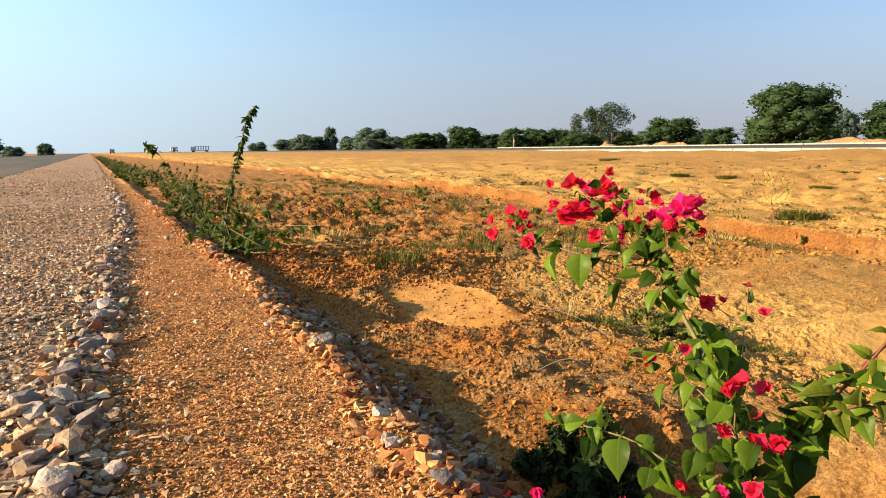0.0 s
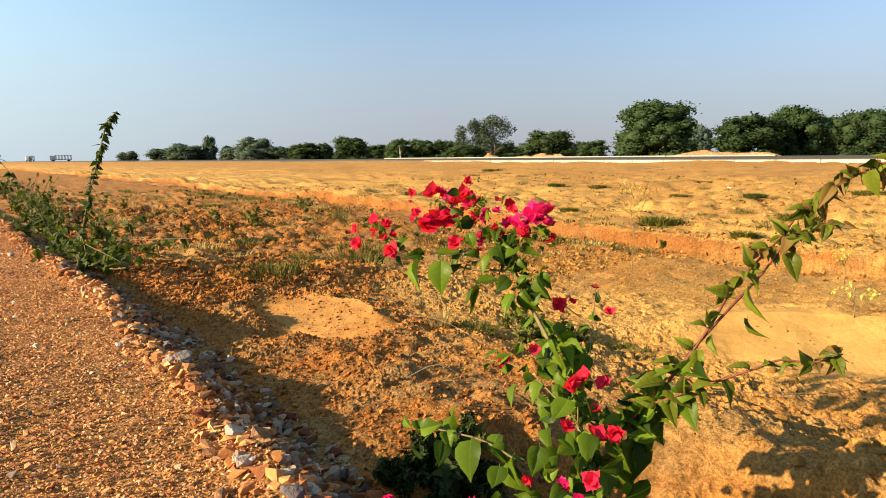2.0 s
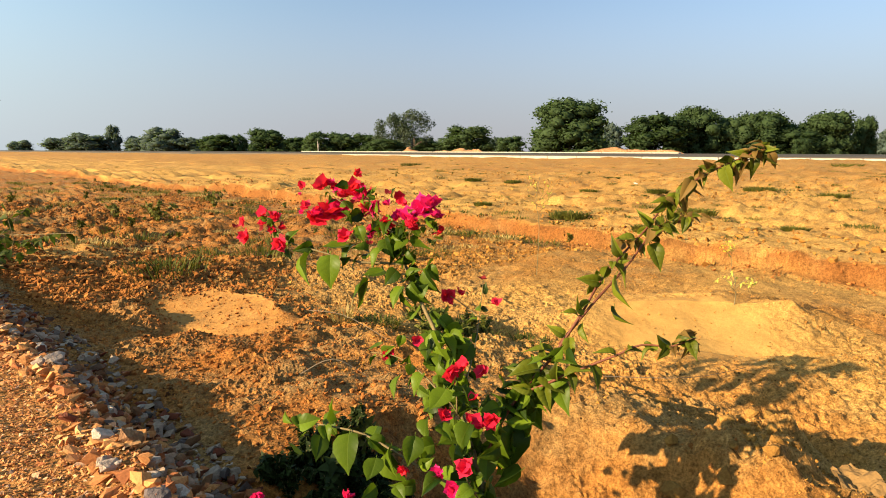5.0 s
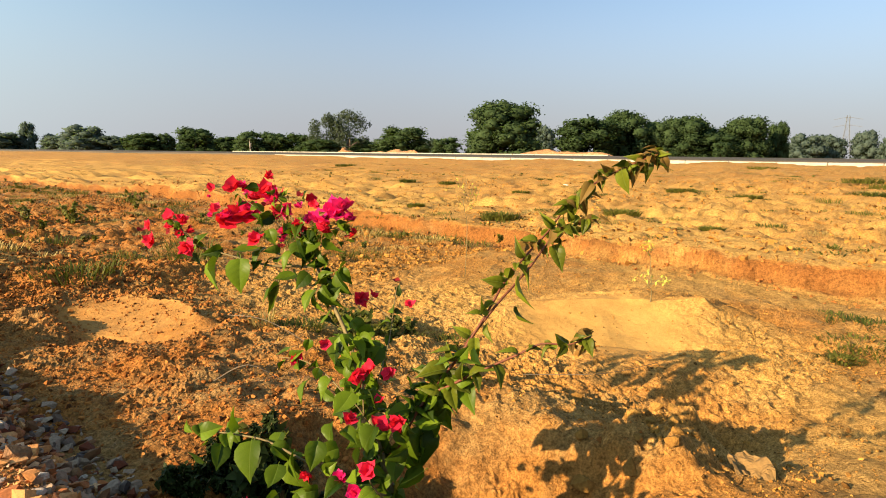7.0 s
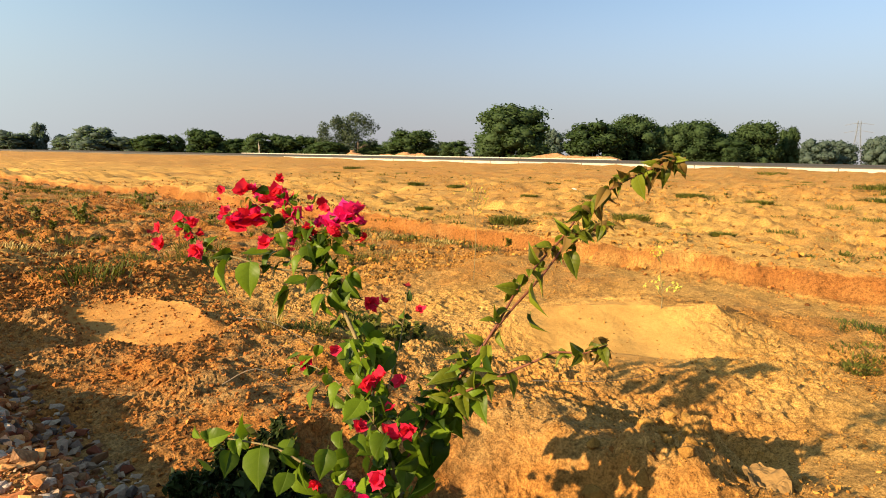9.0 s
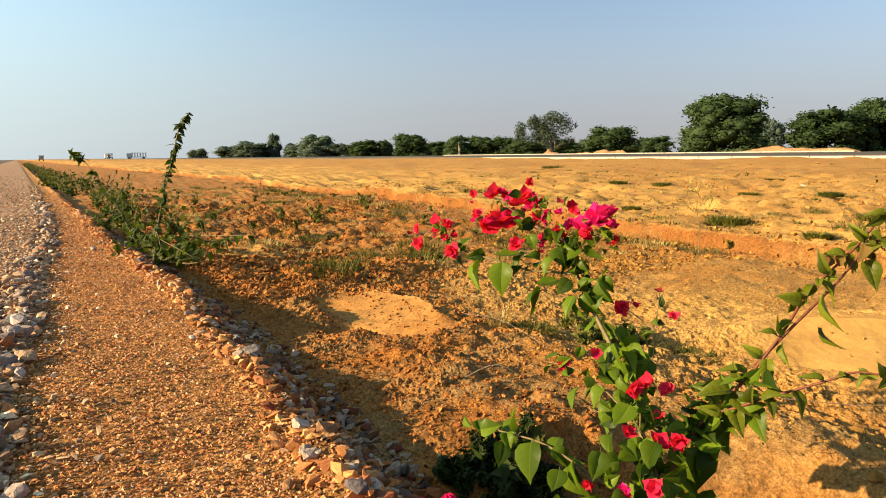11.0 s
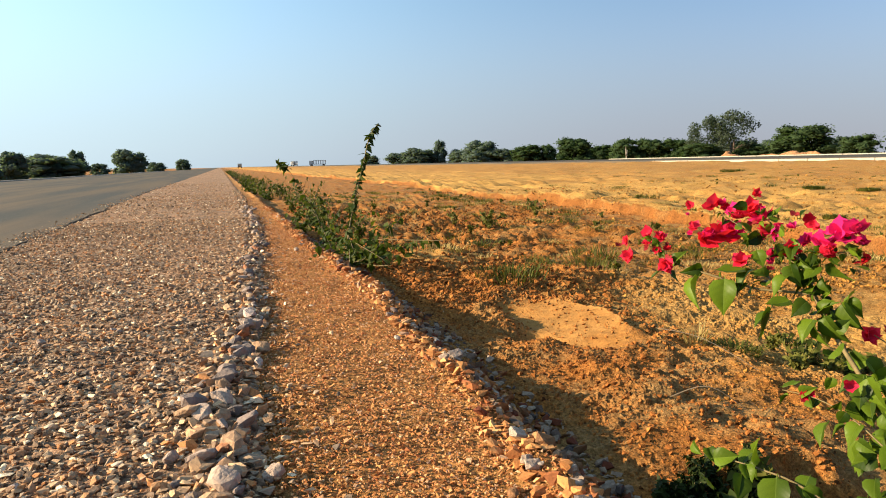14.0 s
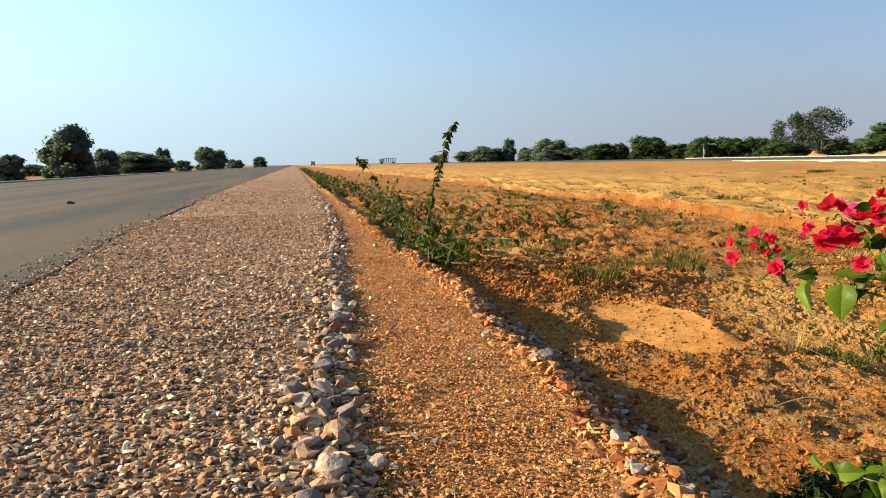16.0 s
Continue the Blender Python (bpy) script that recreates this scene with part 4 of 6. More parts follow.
HEAD_LEAVES_RIGHT = [
    (1.034, 1.09, 0.317, 1.035, 1.049, 0.265),
    (1.019, 1.099, 0.285, 1.007, 1.076, 0.255),
    (1.023, 1.056, 0.241, 1.02, 1.013, 0.187),
    (0.993, 1.065, 0.216, 0.988, 1.025, 0.165),
    (1.047, 1.051, 0.263, 1.01, 1.054, 0.238),
    (1.007, 1.175, 0.337, 0.968, 1.18, 0.321),
    (0.973, 1.216, 0.328, 0.965, 1.191, 0.292),
    (0.967, 1.254, 0.384, 0.967, 1.225, 0.353),
    (0.994, 1.229, 0.359, 0.95, 1.236, 0.335),
    (1.024, 1.144, 0.33, 1.034, 1.108, 0.34),
    (1.023, 1.114, 0.306, 0.991, 1.109, 0.269),
    (0.98, 1.189, 0.276, 0.942, 1.198, 0.297),
    (0.995, 1.042, 0.195, 1.001, 1.015, 0.223),
    (1.03, 1.051, 0.25, 1.028, 1.015, 0.219),
]
MIDDLE_LEAVES = [
    (0.888, 0.903, 0.161, 0.855, 0.887, 0.114),
    (0.884, 0.894, 0.164, 0.87, 0.858, 0.121),
    (0.919, 0.895, 0.149, 0.922, 0.84, 0.108),
    (0.927, 0.887, 0.151, 0.939, 0.84, 0.151),
    (0.856, 0.845, 0.127, 0.846, 0.809, 0.098),
    (0.832, 0.862, 0.108, 0.794, 0.86, 0.089),
    (0.801, 0.84, 0.094, 0.797, 0.809, 0.087),
    (0.806, 0.78, 0.108, 0.762, 0.774, 0.071),
    (0.765, 0.784, 0.067, 0.736, 0.767, 0.043),
    (0.775, 0.768, 0.059, 0.774, 0.729, 0.049),
    (0.798, 0.745, 0.064, 0.786, 0.714, 0.048),
    (0.802, 0.724, 0.066, 0.758, 0.719, 0.033),
    (0.749, 0.751, 0.041, 0.699, 0.768, 0.036),
    (0.764, 0.719, 0.043, 0.73, 0.703, 0.015),
    (0.876, 0.766, 0.06, 0.884, 0.719, 0.057),
]
SHADE_LEAVES = [
    (0.985, 0.796, 0.052, 0.958, 0.743, -0.02),
    (1.017, 0.781, 0.042, 0.996, 0.726, -0.02),
    (0.96, 0.76, 0.004, 0.925, 0.71, -0.068),
    (0.918, 0.77, -0.009, 0.891, 0.723, -0.063),
    (1.019, 0.768, 0.056, 1.004, 0.722, 0.015),
    (1.031, 0.738, 0.068, 1.009, 0.7, 0.023),
    (0.921, 0.752, 0.046, 0.884, 0.75, 0.025),
    (0.958, 0.753, -0.009, 0.922, 0.749, -0.028),
    (0.891, 0.756, -0.025, 0.854, 0.738, -0.06),
    (0.997, 0.762, 0.003, 1.005, 0.73, 0.028),
    (0.964, 0.867, 0.131, 0.923, 0.865, 0.096),
    (0.952, 0.885, 0.14, 0.911, 0.883, 0.105),
]
LOW_LEAVES = [
    (0.64, 0.897, 0.043, 0.612, 0.873, 0.015),
    (0.67, 0.862, 0.048, 0.631, 0.831, -0.005),
    (0.712, 0.843, 0.053, 0.675, 0.831, 0.029),
    (0.695, 0.791, 0.042, 0.664, 0.764, 0.005),
    (0.674, 0.801, 0.027, 0.641, 0.779, -0.003),
    (0.801, 0.62, 0.028, 0.751, 0.632, 0.006),
    (0.707, 0.7, 0.021, 0.667, 0.704, 0.015),
    (0.693, 0.734, 0.003, 0.654, 0.739, 0.001),
    (0.65, 0.773, -0.0, 0.616, 0.768, -0.007),
    (0.731, 0.747, 0.031, 0.698, 0.742, 0.02),
    (0.659, 0.74, 0.01, 0.652, 0.71, 0.004),
    (0.727, 0.653, 0.015, 0.692, 0.656, 0.012),
    (0.712, 0.744, 0.02, 0.717, 0.719, 0.04),
]
LOW_SPRIGS = [
    (0.648, 0.976, 0.05, 0.635, 0.95, 0.035),
    (0.704, 0.936, 0.053, 0.657, 0.938, 0.042),
    (0.647, 1.012, 0.044, 0.636, 0.986, 0.03),
    (0.647, 0.945, 0.041, 0.627, 0.925, 0.029),
    (0.677, 0.924, 0.044, 0.669, 0.898, 0.035),
]
TRUNK = [(0.878, 0.732, -0.225), (0.889, 0.746, -0.162), (0.889, 0.763, -0.106), (0.881, 0.785, -0.028)]
MAIN_STEM = [(0.881, 0.785, -0.028), (0.894, 0.832, 0.037), (0.94, 0.908, 0.092), (0.98, 0.974, 0.127), (1.006, 1.035, 0.164), (1.016, 1.084, 0.21), (1.023, 1.115, 0.249), (1.022, 1.141, 0.297), (1.015, 1.182, 0.344)]
SIDE_STEM = [(1.022, 1.117, 0.248), (0.999, 1.153, 0.249), (0.967, 1.194, 0.249), (0.945, 1.227, 0.256), (0.914, 1.291, 0.27), (0.886, 1.363, 0.285), (0.86, 1.419, 0.308)]
HEAD_TWIG_A = [(1.022, 1.141, 0.297), (1.002, 1.205, 0.331), (0.973, 1.261, 0.373), (0.963, 1.322, 0.403)]
HEAD_TWIG_B = [(1.022, 1.141, 0.297), (1.028, 1.113, 0.33), (1.039, 1.093, 0.369)]
HEAD_TWIG_C = [(1.015, 1.182, 0.344), (1.011, 1.216, 0.381), (1.008, 1.247, 0.399)]
HEAD_TWIG_D = [(1.028, 1.113, 0.33), (1.049, 1.064, 0.339), (1.062, 1.049, 0.334)]
SPRAY_TWIG = [(0.886, 1.363, 0.285), (0.872, 1.401, 0.322), (0.855, 1.427, 0.348)]
BACK_TWIG = [(0.909, 0.844, 0.03), (1.039, 0.921, 0.091), (1.103, 0.964, 0.143), (1.151, 0.994, 0.213)]
BACK_TWIG_B = [(1.103, 0.964, 0.143), (1.097, 1.012, 0.166), (1.084, 1.033, 0.181)]
MIDDLE_TWIG = [(0.881, 0.785, -0.028), (0.835, 0.781, 0.059), (0.823, 0.816, 0.092), (0.832, 0.879, 0.113), (0.841, 0.947, 0.118), (0.841, 1.014, 0.11)]
MIDDLE_TWIG_B = [(0.835, 0.781, 0.059), (0.831, 0.779, 0.1), (0.841, 0.785, 0.131)]
LOW_STEM = [(0.889, 0.763, -0.106), (0.754, 0.737, -0.015), (0.705, 0.789, 0.029), (0.686, 0.847, 0.047), (0.666, 0.894, 0.05), (0.646, 0.961, 0.045)]
LOW_STEM_B = [(0.882, 0.757, -0.122), (0.76, 0.686, -0.005), (0.743, 0.682, 0.029)]
SHOOT = [(0.882, 0.772, -0.065), (0.931, 0.758, 0.024), (0.954, 0.719, 0.097), (0.964, 0.68, 0.152), (0.994, 0.648, 0.224), (1.035, 0.638, 0.277), (1.075, 0.621, 0.321), (1.123, 0.603, 0.364), (1.17, 0.58, 0.424), (1.194, 0.549, 0.451), (1.227, 0.518, 0.475), (1.247, 0.486, 0.493), (1.266, 0.458, 0.508)]
SHOOT_B = [(0.974, 0.675, 0.171), (1.005, 0.635, 0.241), (1.041, 0.624, 0.271), (1.078, 0.609, 0.307), (1.112, 0.597, 0.346), (1.129, 0.589, 0.368), (1.148, 0.571, 0.372), (1.165, 0.533, 0.393)]
SIDE_SHOOT = [(0.943, 0.739, 0.073), (0.95, 0.689, 0.101), (0.958, 0.652, 0.126), (0.968, 0.609, 0.152), (0.984, 0.571, 0.175), (0.995, 0.537, 0.196), (1.012, 0.497, 0.199), (1.028, 0.466, 0.216)]
SHOOT_LEAVES = [
    (0.965, 0.681, 0.156, 0.932, 0.708, 0.183),
    (0.953, 0.701, 0.127, 0.903, 0.736, 0.124),
    (0.958, 0.685, 0.145, 0.935, 0.699, 0.174),
    (0.974, 0.665, 0.19, 0.946, 0.681, 0.208),
    (0.991, 0.652, 0.223, 0.965, 0.665, 0.24),
    (0.998, 0.642, 0.229, 0.972, 0.66, 0.258),
    (1.035, 0.638, 0.277, 0.999, 0.665, 0.285),
    (1.039, 0.634, 0.285, 1.03, 0.619, 0.318),
    (1.066, 0.617, 0.322, 1.04, 0.631, 0.349),
    (1.096, 0.609, 0.346, 1.065, 0.629, 0.359),
    (1.127, 0.594, 0.372, 1.101, 0.61, 0.394),
    (1.157, 0.583, 0.412, 1.131, 0.596, 0.419),
    (1.193, 0.553, 0.448, 1.168, 0.562, 0.45),
    (1.213, 0.527, 0.47, 1.187, 0.542, 0.473),
]
SHOOT_LEAVES_HANGING = [
    (1.032, 0.607, 0.292, 1.004, 0.589, 0.234),
    (1.014, 0.598, 0.244, 0.992, 0.577, 0.211),
    (1.116, 0.587, 0.34, 1.1, 0.556, 0.298),
    (1.17, 0.58, 0.422, 1.158, 0.556, 0.419),
    (1.218, 0.512, 0.474, 1.202, 0.494, 0.431),
    (1.25, 0.477, 0.493, 1.233, 0.464, 0.458),
    (1.233, 0.5, 0.483, 1.216, 0.485, 0.469),
    (1.137, 0.571, 0.373, 1.12, 0.555, 0.355),
    (1.158, 0.549, 0.386, 1.137, 0.541, 0.362),
    (0.977, 0.657, 0.186, 0.95, 0.64, 0.148),
    (1.001, 0.649, 0.208, 0.976, 0.635, 0.182),
    (1.259, 0.482, 0.497, 1.245, 0.457, 0.502),
    (1.264, 0.466, 0.502, 1.249, 0.442, 0.509),
    (1.231, 0.506, 0.48, 1.201, 0.532, 0.491),
    (1.247, 0.486, 0.493, 1.221, 0.504, 0.502),
]
SIDE_SHOOT_LEAVES = [
    (0.968, 0.609, 0.152, 0.954, 0.573, 0.128),
    (0.956, 0.641, 0.133, 0.939, 0.614, 0.116),
    (0.982, 0.574, 0.173, 0.957, 0.591, 0.194),
    (0.99, 0.56, 0.18, 0.985, 0.537, 0.201),
    (1.012, 0.497, 0.199, 0.983, 0.524, 0.215),
    (1.009, 0.504, 0.198, 0.984, 0.499, 0.182),
    (1.024, 0.474, 0.211, 1.004, 0.453, 0.191),
    (1.016, 0.491, 0.205, 1.01, 0.466, 0.229),
    (0.95, 0.662, 0.119, 0.939, 0.662, 0.155),
    (0.958, 0.694, 0.098, 0.935, 0.663, 0.061),
    (0.95, 0.647, 0.129, 0.962, 0.606, 0.164),
    (0.947, 0.708, 0.091, 0.909, 0.728, 0.095),
    (0.946, 0.714, 0.1, 0.921, 0.738, 0.14),
    (0.953, 0.697, 0.118, 0.953, 0.642, 0.099),
]

LEAF_SHAPES = [leaf_mesh("leaf", LEAF, f, c, w, t) for f, c, w, t in ((0.5, 0.3, 0.38, 0.0), (0.8, 0.5, 0.36, 0.12), (0.4, 0.3, 0.4, -0.1), (0.65, 0.7, 0.38, 0.05), (1.0, 0.4, 0.37, -0.15), (0.35, -0.25, 0.38, 0.1))]
SHOOT_SHAPES = [leaf_mesh("leaf", SHOOT_LEAF, f, c, w) for f, c, w in ((0.7, 0.5, 0.27), (1.1, 0.7, 0.25), (0.8, 0.4, 0.29), (1.3, 0.3, 0.27))]
TIP_SHAPES = [leaf_mesh("leaf", TIP_LEAF, f, c, w) for f, c, w in ((0.6, 0.6, 0.28), (0.9, 0.8, 0.3))]


def flower_mesh(mat, count, seed):
    """Papery bracts round a stalk, each pointed and cupped."""
    r = np.random.default_rng(seed)
    bm = bmesh.new()
    verts, faces = blade_points(0.25, -0.2, 0.5)
    for k in range(count):
        m = pose(0, 0, 0, 0, 0, 360 * k / count + r.normal(0, 14)) @ pose(0, 0, 0, r.uniform(-5, 25) if k % 2 else r.uniform(25, 60), 0, 0) @ pose(0, 0, 0, 0, r.normal(0, 18), 0) @ Matrix.Scale(0.56 * r.uniform(0.85, 1.1), 4)
        vs = [bm.verts.new(m @ Vector(v) + 0.06 * noise.noise_vector(3.5 * Vector(v) + Vector((7 * k, seed, 0)))) for v in verts]
        for f in faces:
            bm.faces.new([vs[i] for i in f])
    bmesh.ops.remove_doubles(bm, verts=bm.verts, dist=1e-4)
    me = bpy.data.meshes.new("flower")
    bm.to_mesh(me)
    bm.free()
    me.polygons.foreach_set("use_smooth", [True] * len(me.polygons))
    me.materials.append(mat)
    return me


RED_FLOWERS = [flower_mesh(BRACT, n, 40 + n) for n in (4, 6, 8)]
PINK_FLOWERS = [flower_mesh(PINK, n, 60 + n) for n in (6, 9)]
BUD_FLOWERS = [flower_mesh(BUD, 3, 80)]


def build_bush():
    r = np.random.default_rng(11)
    base = Vector((0.9, 0.74, -0.37))
    bush = thing("bougainvillea_bush", base, "young bougainvillea bush with crimson bracts and long arching shoots", "bush")
    home = Matrix.Translation(-base)

    stems = []

    def stem(name, points, r0, r1, mat, label=""):
        ob = part(name, tube([Vector(p) - base for p in points], r0, r1, 6, 4), mat, bush, label, True)
        stems.append((ob, np.array([Vector(a).lerp(Vector(b), k / 4)[:] for a, b in zip(points, points[1:]) for k in range(5)])))

    def bearer(p):
        """The stem that passes nearest to a leaf or flower."""
        return min(stems, key=lambda s: ((s[1] - np.array(p)) ** 2).sum(1).min())[0]

    def leaves(rows, shapes, name="leaf", long=1.0):
        for row in rows:
            a = Vector(row[:3])
            b = a.lerp(Vector(row[3:]), long)
            face = (sun_way * 0.7 + Vector((-0.2, -0.35, 0.55)) + Vector(r.normal(0, 0.9, 3))).normalized()
            ob = child(name, shapes[r.integers(len(shapes))], bearer(a))
            ob.matrix_basis = home @ leaf_pose(a, b, face)

    def flowers(rows, pink=0.0):
        for x, y, z, size in rows:
            pick = PINK_FLOWERS if r.uniform() < pink else (BUD_FLOWERS if size < 0.019 else RED_FLOWERS)
            way = (Vector((-0.5, -0.4, 0.6)) + Vector(r.normal(0, 0.5, 3))).normalized()
            ob = child("flower", pick[r.integers(len(pick))], bearer((x, y, z)))
            ob.matrix_basis = home @ Matrix.Translation((x, y, z)) @ way.to_track_quat("Z", "Y").to_matrix().to_4x4() @ pose(0, 0, -0.3 * size, 0, 0, r.uniform(0, 360)) @ Matrix.Scale(size * 1.3, 4)

    def small_leaves(points, n, size, shapes, start=0.15, spread=0.02, droop=0.35):
        pts = [Vector(p) for p in points]
        for k in range(n):
            t = (start + (1 - start) * (k + r.uniform()) / n) * (len(pts) - 1.001)
            i = int(t)
            a = pts[i].lerp(pts[i + 1], t - i) + Vector(r.normal(0, spread * 0.3, 3))
            way = Vector(r.normal(0, 1, 3)) + Vector((-0.2, -0.2, -droop))
            b = a + way.normalized() * size * r.uniform(0.6, 1.25)
            leaves([(*a, *b)], shapes)

    stem("trunk", [base, *TRUNK], 0.008, 0.006, GREEN_STEM, "pale woody trunk")
    stem("stem", MAIN_STEM, 0.0055, 0.003, GREEN_STEM)
    stem("stem", SIDE_STEM, 0.0032, 0.0016, GREEN_STEM)
    for line in (HEAD_TWIG_A, HEAD_TWIG_B, HEAD_TWIG_C, HEAD_TWIG_D, SPRAY_TWIG, BACK_TWIG, BACK_TWIG_B, MIDDLE_TWIG, MIDDLE_TWIG_B, LOW_STEM_B):
        stem("twig", line, 0.0017, 0.0008, GREEN_STEM)
    stem("stem", LOW_STEM, 0.0026, 0.0012, GREEN_STEM)
    stem("shoot", SHOOT, 0.003, 0.0012, RED_STEM, "reddish arching young shoot")
    stem("shoot", SHOOT_B, 0.0026, 0.0011, RED_STEM, "reddish young shoot")
    stem("shoot", SIDE_SHOOT, 0.003, 0.0012, RED_STEM, "reddish side shoot")
    for rows in (HEAD_LEAVES, HEAD_LEAVES_RIGHT, MIDDLE_LEAVES, SHADE_LEAVES, LOW_LEAVES, LOW_SPRIGS):
        leaves(rows, LEAF_SHAPES, long=0.84)
    for rows in (SHOOT_LEAVES, SHOOT_LEAVES_HANGING, SIDE_SHOOT_LEAVES):
        leaves(rows, SHOOT_SHAPES, long=0.88)
    small_leaves(MAIN_STEM[4:], 44, 0.035, LEAF_SHAPES)
    small_leaves(SIDE_STEM, 14, 0.028, LEAF_SHAPES)
    for line in (HEAD_TWIG_A, HEAD_TWIG_B, HEAD_TWIG_C, HEAD_TWIG_D, SPRAY_TWIG):
        small_leaves(line, 9, 0.022, LEAF_SHAPES)
    small_leaves(MIDDLE_TWIG, 10, 0.03, LEAF_SHAPES)
    small_leaves(MIDDLE_TWIG_B, 8, 0.03, LEAF_SHAPES)
    small_leaves(BACK_TWIG, 10, 0.028, LEAF_SHAPES)
    small_leaves(MAIN_STEM[:4], 30, 0.05, LEAF_SHAPES, 0.0, 0.05)
    small_leaves(LOW_STEM, 7, 0.036, LEAF_SHAPES)
    small_leaves(TRUNK, 24, 0.05, LEAF_SHAPES, 0.0, 0.05)
    small_leaves(SHOOT[1:4], 24, 0.042, LEAF_SHAPES, 0.0, 0.05)
    small_leaves(SHOOT[3:], 34, 0.036, SHOOT_SHAPES, droop=1.2)
    small_leaves(SHOOT[-3:], 16, 0.022, TIP_SHAPES, 0.3)
    small_leaves(SHOOT[5:], 26, 0.032, TIP_SHAPES, droop=1.2)
    small_leaves(SIDE_SHOOT[-2:], 9, 0.02, TIP_SHAPES)
    small_leaves(SHOOT_B[-3:], 12, 0.02, TIP_SHAPES)
    small_leaves(SHOOT_B[4:], 12, 0.025, SHOOT_SHAPES)
    small_leaves(SIDE_SHOOT[4:], 8, 0.022, SHOOT_SHAPES)
    for line in (HEAD_TWIG_A, HEAD_TWIG_B, HEAD_TWIG_C, HEAD_TWIG_D):
        small_leaves(line, 10, 0.013, TIP_SHAPES, 0.2, 0.05)
        small_leaves(line, 8, 0.026, LEAF_SHAPES, 0.1, 0.06)
    small_leaves(MIDDLE_TWIG, 10, 0.036, LEAF_SHAPES, 0.1, 0.06)
    small_leaves(SHOOT[:3], 26, 0.045, LEAF_SHAPES, 0.0, 0.09)
    small_leaves(TRUNK, 18, 0.05, LEAF_SHAPES, 0.0, 0.14)
    small_leaves(LOW_STEM, 5, 0.045, LEAF_SHAPES, 0.1, 0.08)
    small_leaves(MAIN_STEM[:5], 14, 0.042, LEAF_SHAPES, 0.0, 0.12)
    flowers(HEAD_FLOWERS, 0.6)
    flowers([(x + r.normal(0, 0.014), y + r.normal(0, 0.02), z + r.normal(-0.006, 0.014), s * r.uniform(0.4, 0.8)) for x, y, z, s in HEAD_FLOWERS], 0.35)
    flowers([(x + r.normal(0, 0.01), y + r.normal(0, 0.015), z + r.normal(0, 0.01), s * r.uniform(0.5, 0.8)) for x, y, z, s in SPRAY_FLOWERS])
    flowers(HEAD_FLOWERS_LOW)
    flowers(SPRAY_FLOWERS)
    flowers(MIDDLE_FLOWERS)
    flowers(LOW_FLOWERS, 0.3)
    return bush


build_bush()


def ground_at(x, y):
    return float(ground_z(np.array([float(x)]), np.array([float(y)]))[0])


# ---- the planted row along the foot of the verge ----
def leafy(name, lines, n, size, mat, r, droop=-0.3):
    """Leaves along stems, in one mesh."""
    v0, f0 = blade_points(0.35, 0.35, 0.31, True)
    v0, f0 = np.array(v0), np.array(f0)
    verts, faces = [], []
    for k in range(n):
        pts = lines[r.integers(len(lines))]
        t = r.uniform(0.1, 1) * (len(pts) - 1.001)
        i = int(t)
        a = Vector(pts[i]).lerp(Vector(pts[i + 1]), t - i)
        way = (Vector(r.normal(0, 1, 3)) + Vector((0, 0, droop))).normalized()
        m = leaf_pose(a, a + way * size * r.uniform(0.6, 1.2), (Vector((-0.4, -0.2, 0.8)) + Vector(r.normal(0, 0.4, 3))).normalized())
        verts.append(v0 @ np.array(m.to_3x3()).T + np.array(m.translation))
        faces.append(f0 + k * len(v0))
    return mesh_of(name, np.concatenate(verts), np.concatenate(faces), mat, True)


def shrub(place, seed, height, spread, stems, leaves, size, label, lean=(0, 0)):
    r = np.random.default_rng(seed)
    bush = thing("row_shrub", place, label, "shrub", "shrubs planted along the verge")
    lines = []
    for k in range(stems):
        a = r.uniform(0, 2 * math.pi)
        out = spread * r.uniform(0.4, 1.0)
        h = height * r.uniform(0.5, 1.0)
        tip = (math.cos(a) * out + lean[0] * h, math.sin(a) * out + lean[1] * h, h)
        mid = (tip[0] * 0.4, tip[1] * 0.4, h * 0.6)
        lines.append([(0, 0, -0.02), (tip[0] * 0.12, tip[1] * 0.12, h * 0.25), mid, tip])
        part("stem", tube(lines[-1], 0.005, 0.0018, 5, 3), GREEN_STEM, bush, "", True)
    child("foliage", leafy("foliage", lines, leaves, size, ROW_LEAF, r), bush, "small dark green leaves")
    return bush


